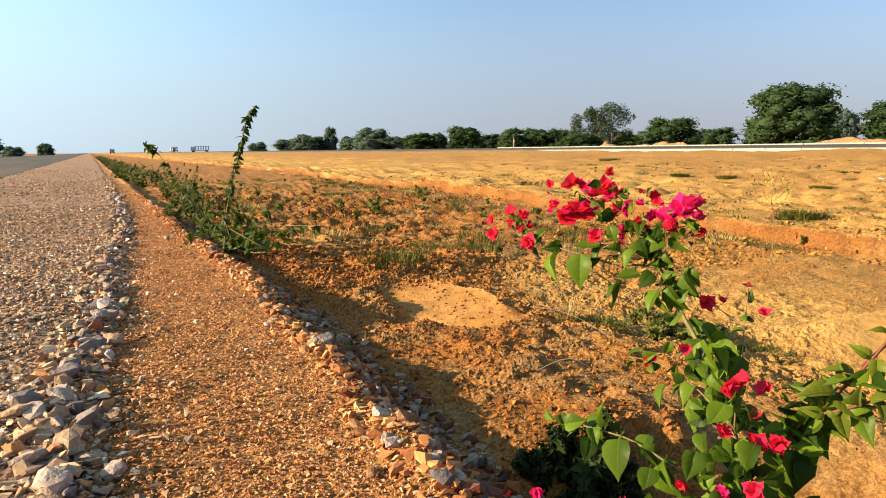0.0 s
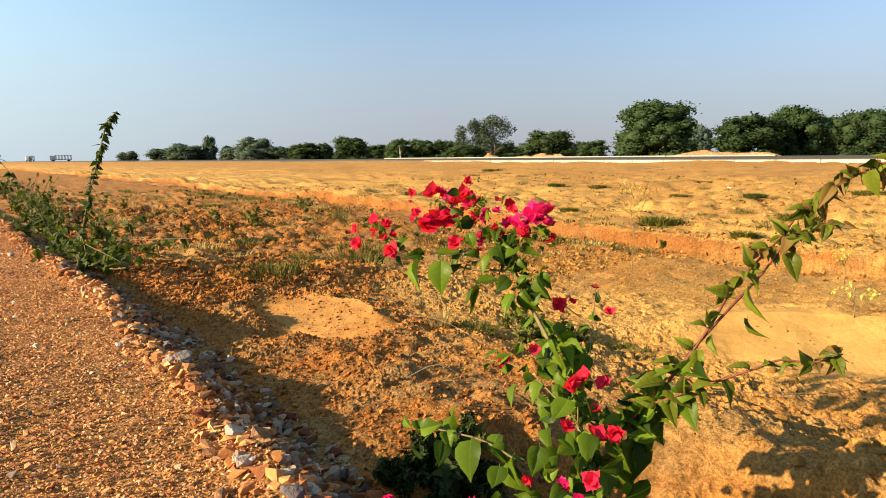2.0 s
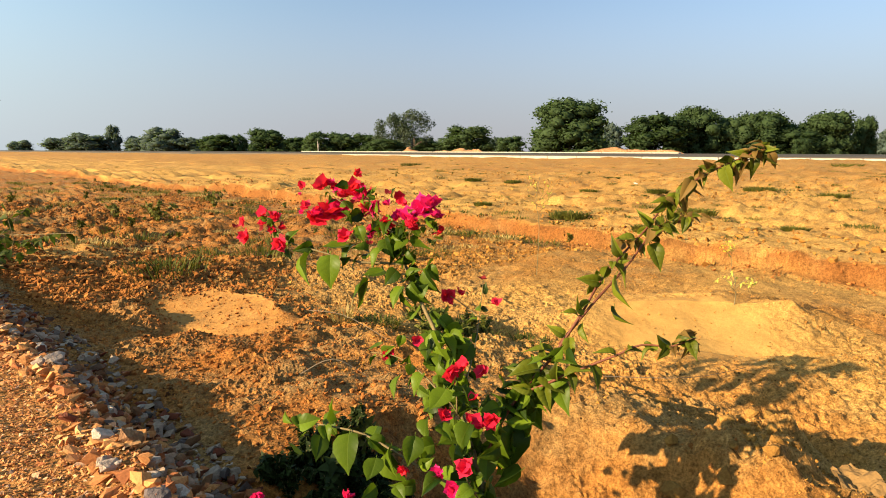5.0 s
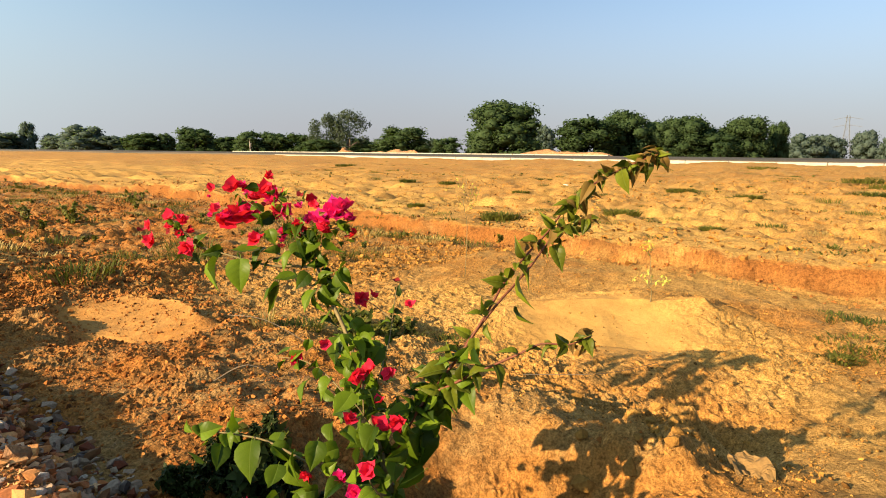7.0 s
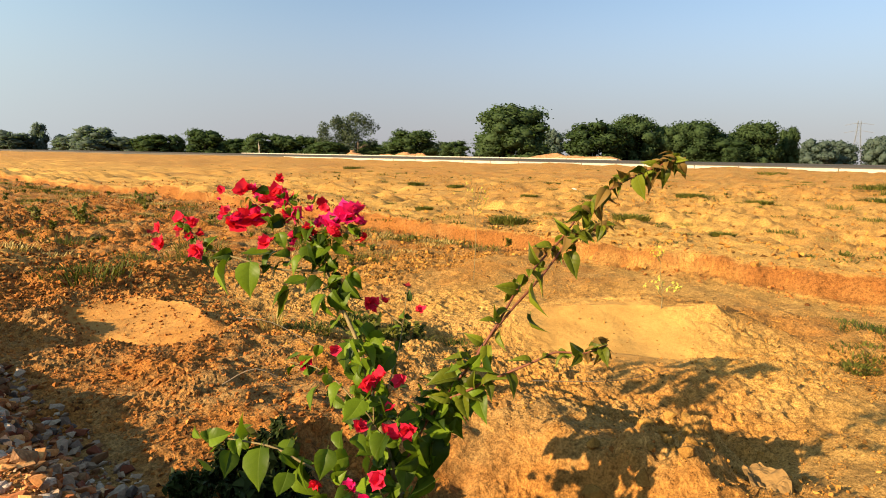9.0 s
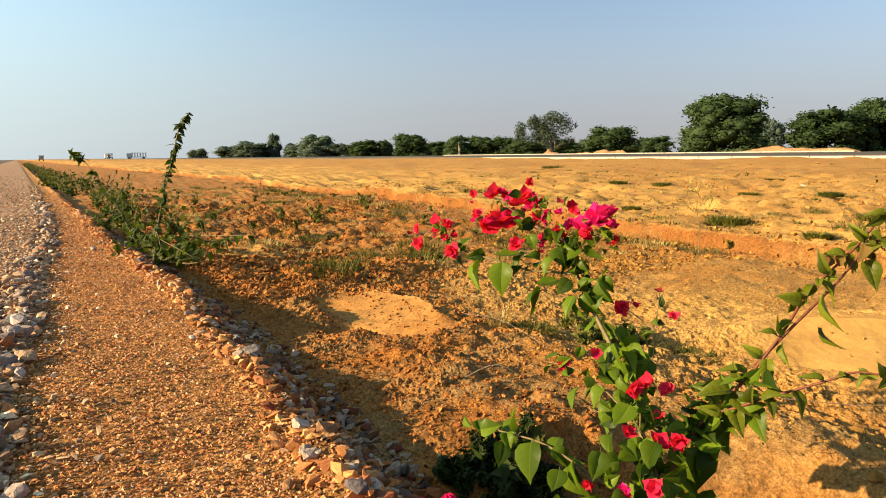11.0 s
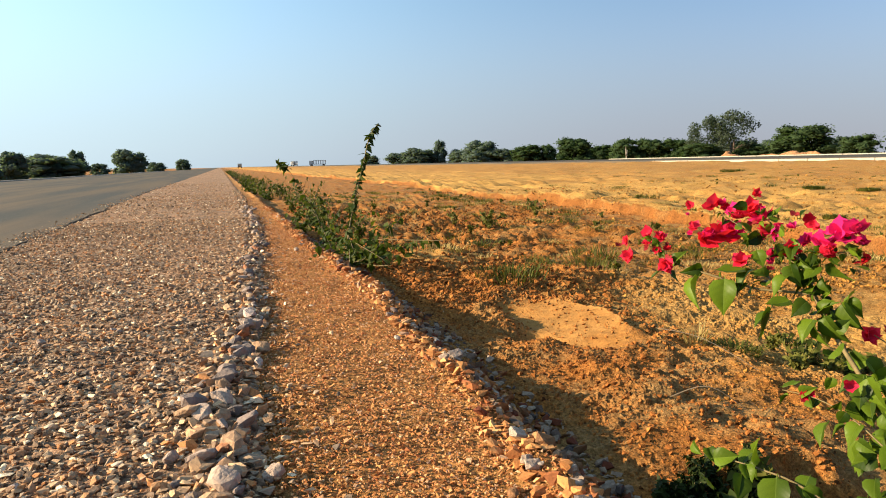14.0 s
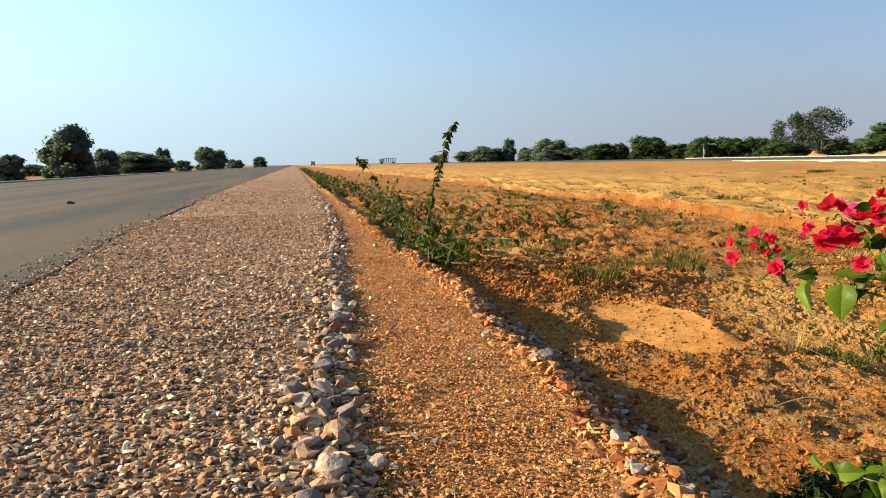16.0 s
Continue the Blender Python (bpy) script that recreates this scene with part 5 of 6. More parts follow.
def build_row():
    # tall shoot standing over its low bush
    base = Vector((0.69, 4.45, ground_at(0.69, 4.45)))
    tall = thing("tall_shoot_shrub", base, "tall leaning bougainvillea shoot above a low dark green bush", "shrub", "shrubs planted along the verge")
    line = [(0, 0, 0), (0.07, 0.16, 0.2), (0.15, 0.3, 0.42), (0.24, 0.42, 0.65), (0.31, 0.5, 0.85), (0.39, 0.55, 0.94)]
    part("shoot", tube(line, 0.006, 0.0025, 6, 4), GREEN_STEM, tall, "", True)
    r = np.random.default_rng(5)
    child("foliage", leafy("foliage", [line], 170, 0.055, ROW_LEAF, r, -1.1), tall, "drooping dark leaves")
    low = [[(0, -0.2, 0), (r.normal(0.05, 0.14), -0.45 + r.normal(0, 0.32), 0.1), (r.normal(0.08, 0.22), -0.45 + r.normal(0, 0.4), r.uniform(0.1, 0.3))] for k in range(22)]
    for l in low[:6]:
        part("stem", tube(l, 0.004, 0.0015, 5, 3), GREEN_STEM, tall, "", True)
    child("foliage", leafy("foliage", low, 480, 0.05, ROW_LEAF, r), tall, "low dense dark green leaves")
    side = [[(-0.03, 0.3, 0), (-0.12, 0.5, 0.28), (-0.2, 0.62, 0.45), (-0.3, 0.7, 0.62), (-0.36, 0.72, 0.64)], [(0, 0.2, 0), (-0.06, 0.3, 0.22), (-0.12, 0.35, 0.4)]]
    for l in side:
        part("stem", tube(l, 0.0032, 0.0012, 5, 3), GREEN_STEM, tall, "", True)
    child("foliage", leafy("foliage", side, 90, 0.055, ROW_LEAF, r), tall)
    label = "sparse green bougainvillea shrub on the sandy verge"
    kinds = [shrub((0.66, 5.1, ground_at(0.66, 5.1)), 21, 0.33, 0.26, 7, 130, 0.05, label),
             shrub((0.75, 5.6, ground_at(0.75, 5.6)), 22, 0.31, 0.3, 8, 130, 0.05, label),
             shrub((0.7, 6.3, ground_at(0.7, 6.3)), 23, 0.52, 0.24, 6, 90, 0.05, "taller sparse green shrub with bare brownish tips")]
    low_kinds = [shrub((0.75, 13.0, ground_at(0.75, 13.0)), 24, 0.27, 0.36, 6, 80, 0.07, label),
                 shrub((0.7, 13.7, ground_at(0.7, 13.7)), 25, 0.36, 0.3, 6, 70, 0.07, label)]
    y, k = 5.3, 0
    while y < 80:
        x = 0.74 + 0.16 * r.normal() + (0.3 * r.uniform() if y > 9 else 0)
        group = kinds if y < 12 else low_kinds
        copy_thing(group[k % len(group)], pose(x, y, ground_at(x, y) - 0.01, 0, 0, r.uniform(0, 360)) @ Matrix.Scale(r.uniform(0.65, 1.1), 4))
        y += r.uniform(0.35, 0.8) * (1 if y < 30 else 1.8)
        k += 1


build_row()


# ---- weeds, grass and litter on the median ----
def blades(n, spread, height, mat, r, width=0.0028, flop=1.0):
    verts, faces = [], []
    for k in range(n):
        a, d = r.uniform(0, 2 * math.pi), spread * math.sqrt(r.uniform())
        p = np.array([math.cos(a) * d, math.sin(a) * d, -0.005])
        h, w = height * r.uniform(0.5, 1.1), width * r.uniform(0.7, 1.3)
        out = np.array([math.cos(a + r.normal(0, 0.7)), math.sin(a + r.normal(0, 0.7)), 0]) * h * flop * r.uniform(0.3, 1.4)
        side = np.array([-out[1], out[0], 0]) / (np.linalg.norm(out) + 1e-9) * w
        mid, top = p + out * 0.4 + (0, 0, h * 0.62), p + out + (0, 0, h * 0.85)
        b = len(verts)
        verts += [p - side, p + side, mid + side * 0.8, mid - side * 0.8, top]
        faces += [(b, b + 1, b + 2), (b, b + 2, b + 3), (b + 3, b + 2, b + 4)]
    return np.array(verts), np.array(faces)


def tuft(x, y, seed, n, spread, height, mat=None, label="low green grass tuft on sandy soil", width=0.0028, flop=1.0):
    r = np.random.default_rng(seed)
    ob = thing("grass_tuft", (x, y, ground_at(x, y)), label, "grass", "grass tufts on the median")
    v, f = blades(n, spread, height, mat or GRASS, r, width, flop)
    tagged(child("grass", mesh_of("grass", v, f, mat or GRASS), ob), kind="stuff")
    return ob


def leafy_weed(x, y, seed, height, leaves, size, label="small leafy green weed growing on sand", mat=None):
    r = np.random.default_rng(seed)
    ob = thing("weed", (x, y, ground_at(x, y)), label, "weed", "weeds on the median")
    lines = []
    for k in range(5):
        a = r.uniform(0, 2 * math.pi)
        o = height * r.uniform(0.2, 0.8)
        lines.append([(0, 0, -0.01), (math.cos(a) * o * 0.5, math.sin(a) * o * 0.5, height * 0.5), (math.cos(a) * o, math.sin(a) * o, height * r.uniform(0.6, 1))])
        part("stem", tube(lines[-1], 0.003, 0.001, 4, 2), GREEN_STEM, ob)
    child("foliage", leafy("foliage", lines, leaves, size, mat or GRASS, r, 0.1), ob)
    return ob


def yellow_weed(x, y, seed, height, label):
    r = np.random.default_rng(seed)
    ob = thing("yellow_weed", (x, y, ground_at(x, y)), label, "weed", "yellow-flowered weeds")
    line = [(0, 0, -0.01), (0.01, 0.0, height * 0.5), (-0.02, 0.01, height * 0.75), (0.0, 0.0, height)]
    part("stem", tube(line, 0.003, 0.0014, 5, 3), GREEN_STEM, ob)
    twigs = []
    for k in range(7):
        z = height * r.uniform(0.6, 0.9)
        a = r.uniform(0, 2 * math.pi)
        twigs.append([(0, 0, z), (math.cos(a) * 0.06, math.sin(a) * 0.06, z + 0.05), (math.cos(a) * 0.09, math.sin(a) * 0.09, z + height * 0.22)])
        part("twig", tube(twigs[-1], 0.0016, 0.001, 4, 2), GREEN_STEM, ob)
    child("blossom", leafy("blossom", twigs, 46, 0.019, YELLOW, r, 0.4), ob, "pale yellow blossom")
    return ob


def build_weeds():
    r = np.random.default_rng(31)
    yellow_weed(3.35, 2.4, 1, 0.62, "tall thin weed with pale yellow blossom")
    yellow_weed(3.03, 1.085, 2, 0.11, "small branching weed with yellow blossom on a sand mound")
    yellow_weed(4.33, 1.56, 3, 0.19, "thin weed with yellow blossom at the trench edge")
    tuft(1.66, 1.97, 41, 260, 0.1, 0.04)
    tuft(1.56, 2.05, 47, 40, 0.05, 0.09, DRY, "dry straw-coloured grass tuft on sandy soil")
    tuft(1.95, 1.78, 42, 420, 0.17, 0.045)
    leafy_weed(1.95, 1.95, 43, 0.1, 90, 0.03, "low dark green weed patch behind the bush")
    leafy_weed(1.86, 1.86, 44, 0.09, 90, 0.03, "low dark green weed patch behind the bush")
    for k in range(9):
        x, y = 1.72 + 0.32 * r.uniform(), 1.7 + 0.34 * r.uniform()
        leafy_weed(x, y, 230 + k, 0.06, 150, 0.022, "low dark green weed patch behind the bush")
    tuft(2.1, 1.55, 48, 160, 0.1, 0.03)
    for k, (x, y, w) in enumerate(((6.2, 4.0, 0.24), (8.05, 3.3, 0.26), (12.3, 3.9, 0.3), (11.7, 2.6, 0.24), (7.1, 2.35, 0.12), (7.6, 2.05, 0.14), (13.5, 1.0, 0.4), (15.9, 0.8, 0.5), (17.2, 1.4, 0.5), (25.7, 5.3, 0.6),
                                   (11.3, 6.8, 0.2), (6.6, 5.6, 0.12), (10.95, 5.2, 0.2), (12.7, 11.1, 0.25), (16.5, 9.2, 0.3), (13.1, 10.1, 0.25), (19.2, 20.4, 0.5), (5.3, 2.65, 0.1))):
        tuft(x, y, 200 + k, 420, 0.9 * w, 0.05 + 0.2 * w, None, "low olive-green weed clump on pale sand", 0.006, 1.0)
    for k, (x, y, s) in enumerate(((3.6, 0.27, 0.16), (3.2, 0.24, 0.17), (3.15, 0.08, 0.2), (3.75, 0.42, 0.16), (3.0, 0.3, 0.08), (4.6, 3.6, 0.16), (5.0, 4.4, 0.14), (17.5, 1.1, 0.5), (18.5, 3.0, 0.4), (12, 3.6, 0.3), (22, 9, 0.5))):
        tuft(x, y, 50 + k, 260, s, 0.02 + 0.05 * s, None, "sparse low green grass on sandy soil", 0.003, 1.6)
    leafy_weed(2.75, 6.7, 61, 0.22, 130, 0.05)
    leafy_weed(2.45, 7.0, 62, 0.18, 80, 0.045)
    leafy_weed(4.0, 8.0, 63, 0.3, 110, 0.05)
    leafy_weed(0.78, 1.06, 64, 0.09, 130, 0.03, "grassy weeds in the shaded drain", DRAIN_SHADE_LEAF)
    leafy_weed(0.88, 1.12, 65, 0.1, 120, 0.03, "grassy weeds in the shaded drain")
    low_weed = leafy_weed(0.79, 1.0, 190, 0.06, 250, 0.016, "leafy weeds in the shaded hole, its shade put into their colour", DRAIN_SHADE_LEAF)
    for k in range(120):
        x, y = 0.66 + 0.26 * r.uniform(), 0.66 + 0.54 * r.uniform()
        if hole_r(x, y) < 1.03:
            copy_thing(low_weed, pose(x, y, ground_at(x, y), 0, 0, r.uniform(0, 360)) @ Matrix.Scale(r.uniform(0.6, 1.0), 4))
    tuft(0.8, 1.05, 66, 40, 0.08, 0.06)
    tuft(0.73, 0.98, 67, 40, 0.08, 0.06)
    kinds = [leafy_weed(6.4, 9.0, 70, 0.075, 60, 0.035), tuft(8.2, 6.6, 71, 120, 0.2, 0.06), tuft(7.0, 9.5, 72, 90, 0.18, 0.1), tuft(6.2, 7.5, 73, 160, 0.2, 0.05, DRY, "flattened dry brown grass on sandy soil")]
    for k in range(260):
        x, y = 1.3 + 4 * r.uniform(), 3.3 + 14 * r.uniform() ** 1.2
        copy_thing(kinds[k % 4], pose(x, y, ground_at(x, y), 0, 0, r.uniform(0, 360)) @ Matrix.Scale(r.uniform(0.5, 1.15), 4))
    for k in range(90):
        x, y = 5.6 + 14 * r.uniform() ** 1.3, -0.5 + 20 * r.uniform()
        copy_thing(kinds[k % 4], pose(x, y, ground_at(x, y), 0, 0, r.uniform(0, 360)) @ Matrix.Scale(r.uniform(0.5, 1.2), 4))
    verts, faces, base = [], [], 0
    for k in range(520):
        x, y = 5.4 + 20 * r.uniform() ** 1.4, 0.5 + 32 * r.uniform() ** 1.4
        v, f = blades(26, r.uniform(0.06, 0.2), r.uniform(0.02, 0.045), GRASS, r, 0.006, 1.4)
        verts.append(v + (x, y, ground_at(x, y)))
        faces.append(f + base)
        base += len(v)
    tagged(new("grass", mesh_of("grass", np.concatenate(verts), np.concatenate(faces), GRASS)), "flat green weed patches scattered over pale sand", "grass", kind="stuff")


    for k, pts in enumerate((((1.5, 2.2, 0.02), (1.45, 1.9, 0.05), (1.4, 1.6, 0.02)), ((1.9, 1.1, 0.01), (2.1, 0.9, 0.04), (2.35, 0.8, 0.01)), ((1.0, 1.5, 0.01), (1.05, 1.42, 0.05), (1.12, 1.36, 0.02)))):
        x, y = pts[0][:2]
        ob = thing("dry_twig", (x, y, ground_at(x, y)), "thin dry twig lying on the crumbly soil", "twig", "dry twigs")
        part("stalk", tube([(a - x, b - y, c + ground_at(a, b) - ground_at(x, y)) for a, b, c in pts], 0.0014, 0.0008, 5, 4), BARK, ob)


build_weeds()


# ---- heaps, trees and far things ----
def build_heaps():
    for x, y, w, h in ((46, 48.9, 3.0, 1.3), (46, 42.0, 9.0, 1.3), (46, 23.8, 11.0, 1.4)):
        n = 26
        g = np.linspace(-1, 1, n)
        gx, gy = np.meshgrid(g, g)
        rr = np.sqrt(gx**2 + gy**2)
        z = np.clip(1 - rr**2.6, 0, 1) * (0.7 + 0.3 * bumpy(gx * 3 + x, gy * 3 + y, 1.0, 17, 4)) - 0.02
        v = np.stack([gx * 1.6, gy * w / 2, z * (h - 0.35)], -1).reshape(-1, 3)
        i = (np.arange(n - 1)[:, None] * n + np.arange(n - 1)[None]).ravel()
        ob = new("earth_mound", mesh_of("earth_mound", v, np.stack([i, i + 1, i + n + 1, i + n], 1), HEAP_SOIL, True))
        ob.location = (x, y, ground_at(x, y) - 0.01)
        tagged(ob, "heap of pale reddish soil beside the far carriageway", "soil heap", "soil heaps")


def crown(seed, lobes, quads, leaf, sparse=0.0, low=0.0):
    """A crown 1 high and 1 wide: leaf clumps on many uneven lobes."""
    r = np.random.default_rng(seed)
    centres, radii = [], []
    for k in range(lobes):
        a, z = r.uniform(0, 2 * np.pi), low + (0.86 - low) * (k + r.uniform()) / lobes
        girth = np.sqrt(max(1 - ((z - 0.4) / 0.6) ** 2, 0.05)) if z > 0.4 else 1.0
        d = 0.36 * girth * np.sqrt(r.uniform(0.15 + 0.5 * sparse, 1))
        centres.append((np.cos(a) * d, np.sin(a) * d, z))
        radii.append(r.uniform(0.13, 0.2) * (1 - sparse * 0.35))
    centres, radii = np.array(centres), np.array(radii)
    pick = r.integers(0, lobes, quads)
    way = r.normal(size=(quads, 3))
    way /= np.linalg.norm(way, axis=1)[:, None]
    depth = r.uniform(0.35, 1.0, (quads, 1)) ** 0.5 * (1 + 0.12 * r.normal(size=(quads, 1)))
    at = centres[pick] + way * radii[pick][:, None] * depth * (1, 1, 0.85)
    at[:, 2] = np.maximum(at[:, 2], 0.01 * r.uniform(0, 3, quads))
    scale = np.array([np.abs(at[:, 0]).max() * 2, np.abs(at[:, 1]).max() * 2, at[:, 2].max()])
    at, centres = at / scale, centres / scale
    u = np.cross(way + 0.7 * r.normal(size=way.shape), r.normal(size=way.shape))
    u /= np.linalg.norm(u, axis=1)[:, None]
    w = np.cross(u, way + 0.5 * r.normal(size=way.shape))
    w /= np.linalg.norm(w, axis=1)[:, None]
    s = leaf * r.uniform(0.6, 1.3, (quads, 1))
    v = np.stack([at - u * s, at - w * s * 0.6, at + u * s, at + w * s * 0.6], 1).reshape(-1, 3)
    soft = way + 0.35 * r.normal(size=way.shape)
    turned = (np.cross(v[1::4] - v[0::4], v[2::4] - v[0::4]) * soft).sum(1) < 0
    f = np.arange(quads * 4).reshape(-1, 4)
    f[turned] = f[turned][:, ::-1]
    return v, f, centres, radii[:, None] / scale, np.repeat(soft / np.linalg.norm(soft, axis=1)[:, None], 4, axis=0)


def lobes_mesh(centres, radii, seed):
    """Uneven rounded masses of foliage behind the outer leaves."""
    bm = bmesh.new()
    bmesh.ops.create_icosphere(bm, subdivisions=1, radius=1.0)
    v0 = np.array([v.co[:] for v in bm.verts])
    f0 = np.array([[v.index for v in f.verts] for f in bm.faces])
    bm.free()
    r = np.random.default_rng(seed)
    verts, faces = [], []
    for k, (c, q) in enumerate(zip(centres, radii)):
        verts.append(v0 * (1 + 0.16 * r.normal(size=(len(v0), 1))) * q + c)
        faces.append(f0 + k * len(v0))
    return np.concatenate(verts), np.concatenate(faces)


def tree_kind(seed, lobes, quads, leaf, mat, label, sparse=0.0, low=0.0, category="tree", fill=0.62):
    tree = thing("tree", (0, 0, 0), label, category, "trees beyond the road")
    v, f, centres, radii, soft = crown(seed, lobes, quads, leaf, sparse, low)
    leaves = mesh_of("crown", v, f, mat, True)
    leaves.normals_split_custom_set_from_vertices(soft.tolist())      # leaf clumps shade as rounded masses
    bm = tube([(0, 0, -0.03), (0.012, 0.0, 0.2), (-0.01, 0.01, 0.42)], 0.028, 0.016, 7, 3)
    for c in centres[:6]:
        limb = tube([(0, 0, 0.22), tuple(c * (0.5, 0.5, 0.75) + (0, 0, 0.05)), tuple(c)], 0.013, 0.004, 5, 3)
        tmp = bpy.data.meshes.new("limb")
        limb.to_mesh(tmp)
        limb.free()
        bm.from_mesh(tmp)
        bpy.data.meshes.remove(tmp)
    part("trunk", bm, BARK, tree)
    child("crown", leaves, tree)
    if not sparse:
        child("inner_foliage", mesh_of("inner_foliage", *lobes_mesh(centres, radii * fill, seed), mat, True), tree)
    return tree


def build_trees():
    r = np.random.default_rng(3)
    dense = [tree_kind(s, 90, 10000, 0.0235, TREE_LEAF, "broad dense dark green tree with a rounded crown") for s in (1, 2, 3)]
    plain = [tree_kind(s, 64, 5200, 0.0275, TREE_LEAF, "rounded dark green tree in a far tree line") for s in (11, 12, 13)]
    airy = [tree_kind(s, 26, 4200, 0.02, PALE_TREE_LEAF, "tall open-crowned grey-green tree with visible limbs", 0.45, 0.28) for s in (4, 5)]
    bushy = [tree_kind(s, 44, 7500, 0.028, TREE_LEAF, "low bushy green tree with spreading branches") for s in (6,)]
    hazy = [tree_kind(s, 60, 3400, 0.031, HAZED_TREE_LEAF, "distant rounded tree, morning haze painted into its leaf colour", fill=0.66) for s in (7, 8)]

    def plant(kinds, rows):
        for k, (x, y, top, wide) in enumerate(rows):
            foot = ground_at(x, y) - 0.04
            m = pose(x, y, foot, 0, 0, r.uniform(0, 360)) @ Matrix.Diagonal((wide * 1.06, wide * 1.06, top - foot, 1))
            copy_thing(kinds[k % len(kinds)], m)

    plant(dense, [(63.2, 40.7, 7.4, 9.9), (74.1, 30.4, 6.6, 6.5), (77.3, 27.7, 5.7, 6.2), (78.3, 24.8, 6.3, 6.8), (82.1, 22.5, 5.0, 4.5),
                  (82.9, 19.3, 6.2, 6.8), (88.6, 16.6, 6.0, 3.1), (80, 22, 4.2, 8.0), (84, 27, 4.5, 8.0), (80, 31, 4.0, 7.0)])
    plant(bushy, [(52.4, 46.6, 4.0, 6.5), (67.8, 32.4, 5.6, 8.2), (68.8, 18.0, 2.7, 1.9)])
    plant(airy, [(72.9, 82.5, 7.8, 6.2), (75.9, 79.8, 8.5, 7.6)])
    plant(plain, [(83.0, 64.5, 4.1, 5.6), (84.4, 85.5, 4.1, 5.3), (82.3, 98.2, 4.8, 6.3), (81.5, 101.4, 5.1, 6.3), (78.5, 103.7, 5.2, 7.4),
                  (74.7, 106.5, 5.4, 6.7), (81.7, 125.9, 4.7, 7.6), (71.7, 120.4, 6.1, 9.5), (62.0, 114.4, 4.5, 4.3), (58.5, 116.2, 4.4, 7.5),
                  (70, 80, 3.4, 7.0), (78, 78, 3.2, 7.0)])
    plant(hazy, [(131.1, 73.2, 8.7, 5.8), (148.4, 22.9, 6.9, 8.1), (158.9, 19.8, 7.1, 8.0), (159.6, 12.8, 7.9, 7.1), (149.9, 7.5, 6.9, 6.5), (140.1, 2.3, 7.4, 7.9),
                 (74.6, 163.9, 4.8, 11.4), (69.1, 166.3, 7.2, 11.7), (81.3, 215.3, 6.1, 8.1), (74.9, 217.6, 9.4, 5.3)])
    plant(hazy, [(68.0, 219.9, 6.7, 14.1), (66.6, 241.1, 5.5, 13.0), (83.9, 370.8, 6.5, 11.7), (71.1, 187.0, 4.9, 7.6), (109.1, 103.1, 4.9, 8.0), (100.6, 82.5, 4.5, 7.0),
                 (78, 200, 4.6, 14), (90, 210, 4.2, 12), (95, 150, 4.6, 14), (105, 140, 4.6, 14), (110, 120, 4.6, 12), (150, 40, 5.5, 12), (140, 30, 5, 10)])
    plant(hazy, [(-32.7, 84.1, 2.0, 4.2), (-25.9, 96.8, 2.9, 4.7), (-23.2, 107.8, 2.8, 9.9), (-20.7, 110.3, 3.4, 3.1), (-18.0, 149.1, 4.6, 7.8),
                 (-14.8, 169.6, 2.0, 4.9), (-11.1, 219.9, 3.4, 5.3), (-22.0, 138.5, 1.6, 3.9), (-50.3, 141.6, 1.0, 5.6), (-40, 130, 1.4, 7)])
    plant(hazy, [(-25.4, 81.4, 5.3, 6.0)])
    for kind in dense + plain + airy + bushy + hazy:
        for o in (*kind.children_recursive, kind):
            bpy.data.objects.remove(o)


def box(bm, x0, x1, y0, y1, z0, z1, bevel=0.0):
    made = bmesh.ops.create_cube(bm, size=1.0, matrix=pose((x0 + x1) / 2, (y0 + y1) / 2, (z0 + z1) / 2) @ Matrix.Diagonal((x1 - x0, y1 - y0, z1 - z0, 1)))
    if bevel:
        bmesh.ops.bevel(bm, geom=list({e for v in made["verts"] for e in v.link_edges}), offset=bevel, segments=2, affect="EDGES")
    return bm


def build_pylon():
    ob = thing("power_pylon", (255, 27, ground_at(255, 27) - 0.02), "distant lattice steel power pylon standing among trees", "pylon")
    for sx in (-1, 1):
        for sy in (-1, 1):
            part("leg", tube([(sx * 2.2, sy * 2.2, -0.3), (sx * 0.9, sy * 0.9, 9), (sx * 0.35, sy * 0.35, 17)], 0.08, 0.05, 5, 2), CONCRETE, ob)
    for z in (2, 5, 8, 11, 14):
        w = 2.2 - 1.3 * min(z / 9, 1) - 0.5 * max(z - 9, 0) / 8
        for a in range(4):
            c, s = ((1, 1), (-1, 1), (-1, -1), (1, -1))[a], ((-1, 1), (-1, -1), (1, -1), (1, 1))[a]
            part("brace", tube([(c[0] * w, c[1] * w, z), (s[0] * w * 0.85, s[1] * w * 0.85, z + 2.6)], 0.035, 0.035, 4, 1), CONCRETE, ob)
    for z in (13, 15.5):
        part("crossarm", tube([(0, -4.2, z), (0, 0, z + 0.7), (0, 4.2, z)], 0.06, 0.06, 5, 3), CONCRETE, ob)


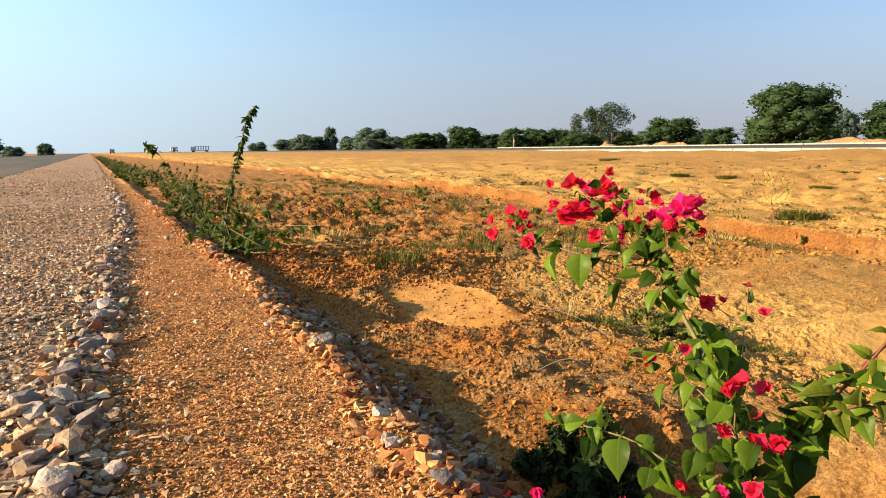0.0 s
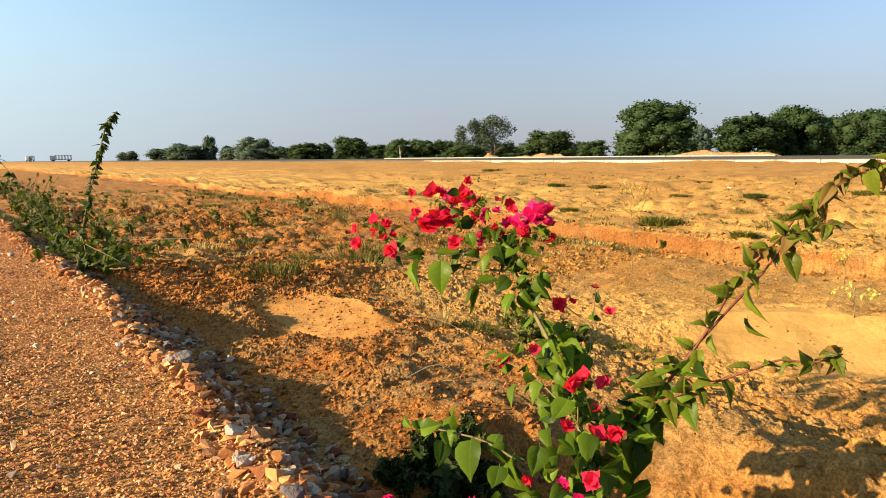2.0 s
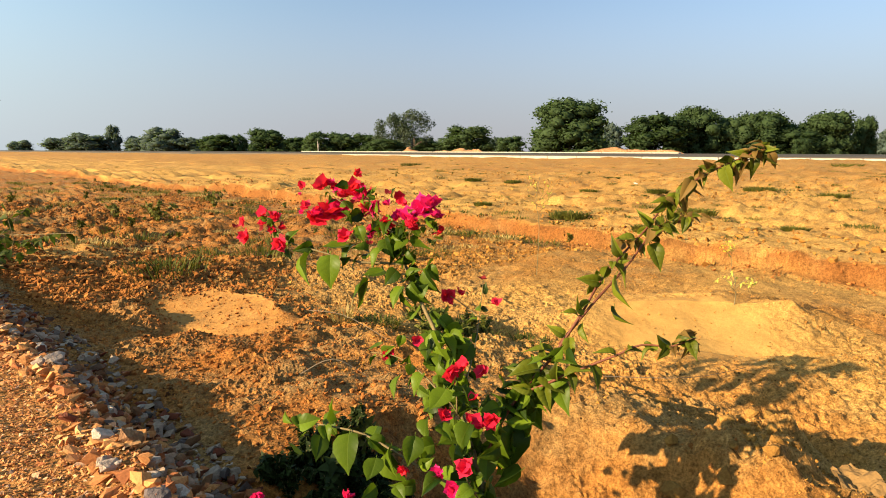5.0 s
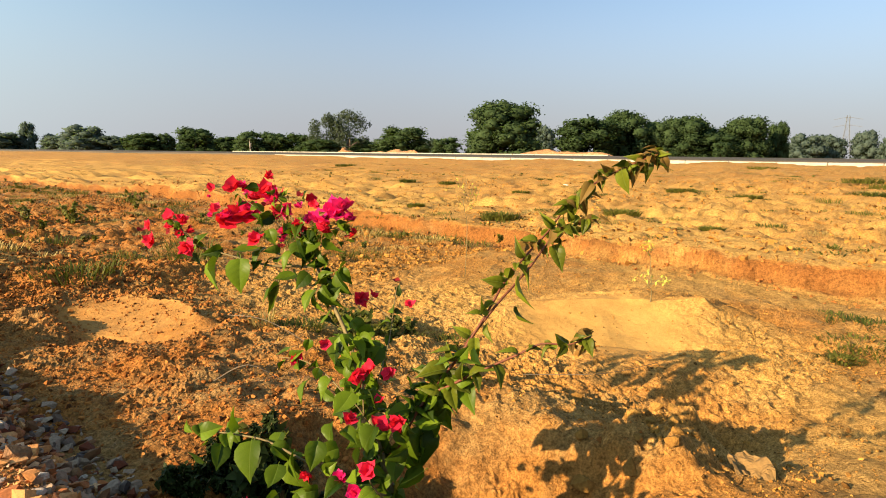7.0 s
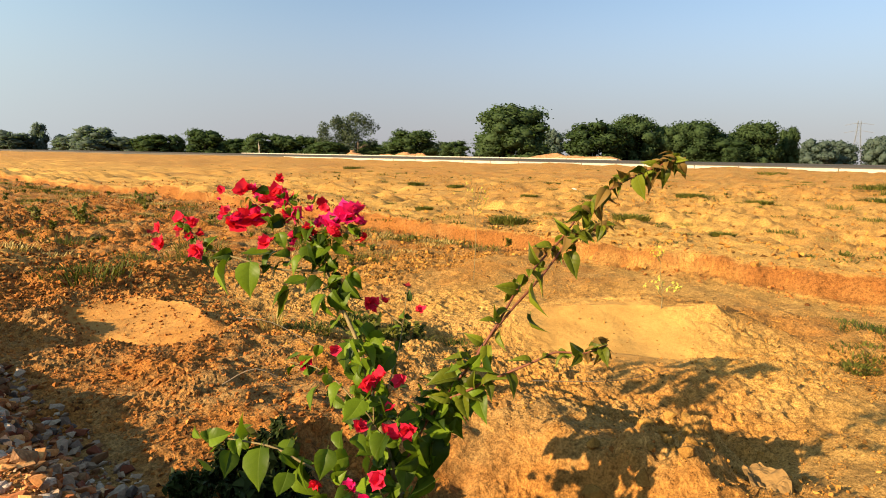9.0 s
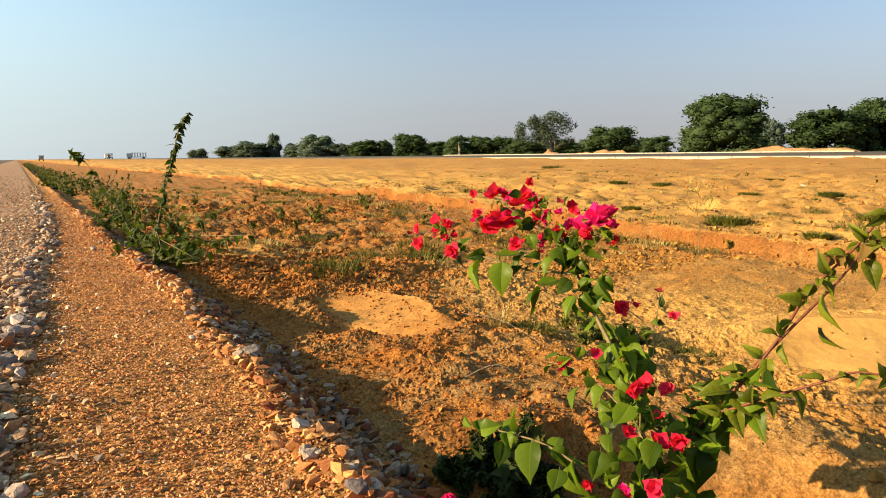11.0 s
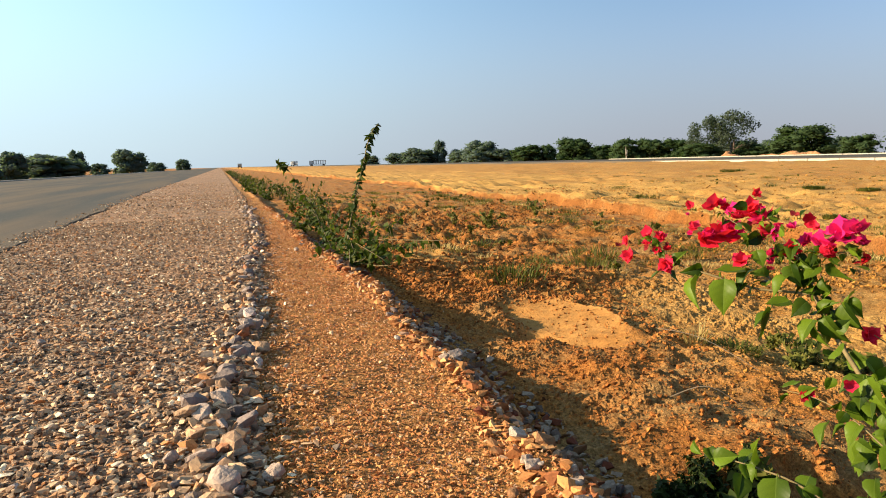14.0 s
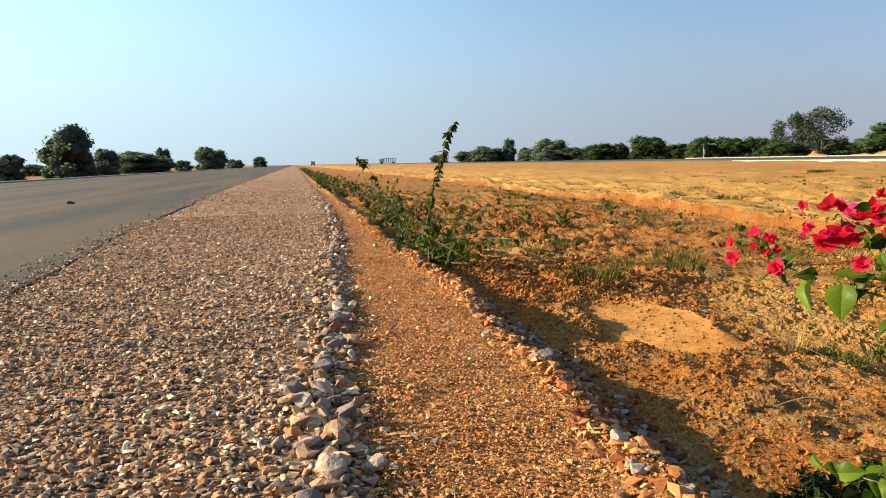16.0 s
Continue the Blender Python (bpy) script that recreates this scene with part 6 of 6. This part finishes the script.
def build_truck(x, y, turn, label):
    ob = thing("truck", (x, y, ground_at(x, y) - 0.02), label, "truck")
    ob.rotation_euler = (0, 0, radians(turn))
    part("cab", box(bmesh.new(), -1.1, 1.1, 2.2, 3.9, 0.7, 2.6, 0.12), TRUCK_PAINT, ob, "pale cab")
    part("windscreen", box(bmesh.new(), -0.95, 0.95, 3.88, 3.93, 1.6, 2.4), DARK_GLASS, ob)
    part("bed", box(bmesh.new(), -1.15, 1.15, -3.6, 2.0, 0.9, 1.15, 0.03), CONCRETE, ob)
    for k in range(6):
        for s in (-1.1, 1.1):
            part("stake", box(bmesh.new(), s - 0.06, s + 0.06, -3.5 + k * 1.06, -3.3 + k * 1.06, 1.15, 2.7, 0.01), TRUCK_PAINT, ob)
    part("canopy", box(bmesh.new(), -1.2, 1.2, -3.7, 2.05, 2.7, 2.85, 0.05), CONCRETE, ob, "grey flat cover")
    for yy in (-2.6, 2.9):
        for s in (-1, 1):
            bm = bmesh.new()
            bmesh.ops.create_cone(bm, cap_ends=True, segments=20, radius1=0.5, radius2=0.5, depth=0.3, matrix=pose(s * 0.95, yy, 0.5, 0, 90, 0))
            part("wheel", bm, RUBBER, ob)
    return ob


def build_dead_tree():
    ob = thing("dead_tree", (47.5, 67.5, ground_at(47.5, 67.5) - 0.02), "bare pale dead tree with a forked top", "tree")
    part("trunk", tube([(0, 0, -0.2), (0.03, 0.02, 0.8), (-0.02, 0, 1.5)], 0.09, 0.05, 6, 3), WHITE_KERB, ob)
    for tip in ((0.35, 0.3, 1.55), (-0.3, -0.35, 1.75), (-0.05, 0.1, 2.0)):
        part("limb", tube([(0, 0, 0.8), (tip[0] * 0.7, tip[1] * 0.7, 1.15), tip], 0.045, 0.015, 5, 3), WHITE_KERB, ob)


def build_litter():
    r = np.random.default_rng(9)
    # crumpled white bag
    bm = bmesh.new()
    bmesh.ops.create_icosphere(bm, subdivisions=3, radius=1.0)
    for v in bm.verts:
        v.co *= 1 + 0.35 * noise.noise(v.co * 2.3)
        v.co.z = max(v.co.z * 0.5, -0.1)
    bm.transform(Matrix.Scale(0.085, 4))
    me = bpy.data.meshes.new("plastic_bag")
    bm.to_mesh(me)
    bm.free()
    me.materials.append(WHITE_CLOTH)
    ob = new("plastic_bag", me)
    ob.location = (14.2, 7.3, ground_at(14.2, 7.3))
    tagged(ob, "crumpled pale plastic bag lying on the sand", "litter")
    # curled slab of dried clay leaning on the clods
    bm = bmesh.new()
    bmesh.ops.create_grid(bm, x_segments=22, y_segments=10, size=0.5)
    for v in bm.verts:
        u = v.co.x + 0.5
        v.co.y = v.co.y * (0.55 + 0.6 * math.sin(2.6 * u)) * (1 - 0.75 * u ** 3) + 0.1 * noise.noise(v.co * 3)
        v.co.z = 0.9 * v.co.y ** 2 - 0.5 * (u - 0.4) ** 2 + 0.22 * noise.noise(v.co * 4) + 0.12 * noise.noise(v.co * 11)
    bmesh.ops.solidify(bm, geom=bm.faces[:], thickness=0.09)
    bm.transform(Matrix.Diagonal((0.15, 0.075, 0.06, 1)))
    me = bpy.data.meshes.new("clay_slab")
    bm.to_mesh(me)
    bm.free()
    me.materials.append(CLAY)
    ob = new("clay_slab", me)
    ob.matrix_basis = pose(1.56, 0.315, ground_at(1.56, 0.315) + 0.012, 12, 10, 222)
    tagged(ob, "curled pale slab of dried clay leaning on clods", "clay slab")
    # a stone lying on the carriageway
    v, f = stone_shape(77, 12, 0.5)
    ob = new("road_stone", mesh_of("road_stone", v * 0.12, f, RUBBER))
    ob.location = (-3.3, 10.3, -0.012)
    tagged(ob, "dark stone lying on the asphalt", "stone")


build_heaps()
build_trees()
build_pylon()
build_truck(43, 300, 75, "parked pale truck with a stake body, far off on the median")
build_truck(37, 345, 5, "parked dusty truck seen end-on, far off")
build_truck(11, 400, 0, "parked dusty truck seen end-on, far off")
build_dead_tree()
build_litter()


# ---- larger single stones along the gravel edges ----
single_stones(300, grey_bed, BIG_STONES, lambda y: seam_x(y) - 0.03 + 0.015 * np.sin(3 * y), 0.04, 0.8, 9, 0.018, 0.062, 1)
single_stones(40, grey_bed, BIG_STONES, lambda y: -0.6 + 0 * y, 0.3, 0.85, 2.6, 0.018, 0.036, 2)
single_stones(300, orange_bed, EDGE_STONES, lambda y: 0.5 + edge_shift(y) + 0.02 * np.sin(5 * y), 0.055, 0.72, 7, 0.013, 0.048, 3, 0.14)
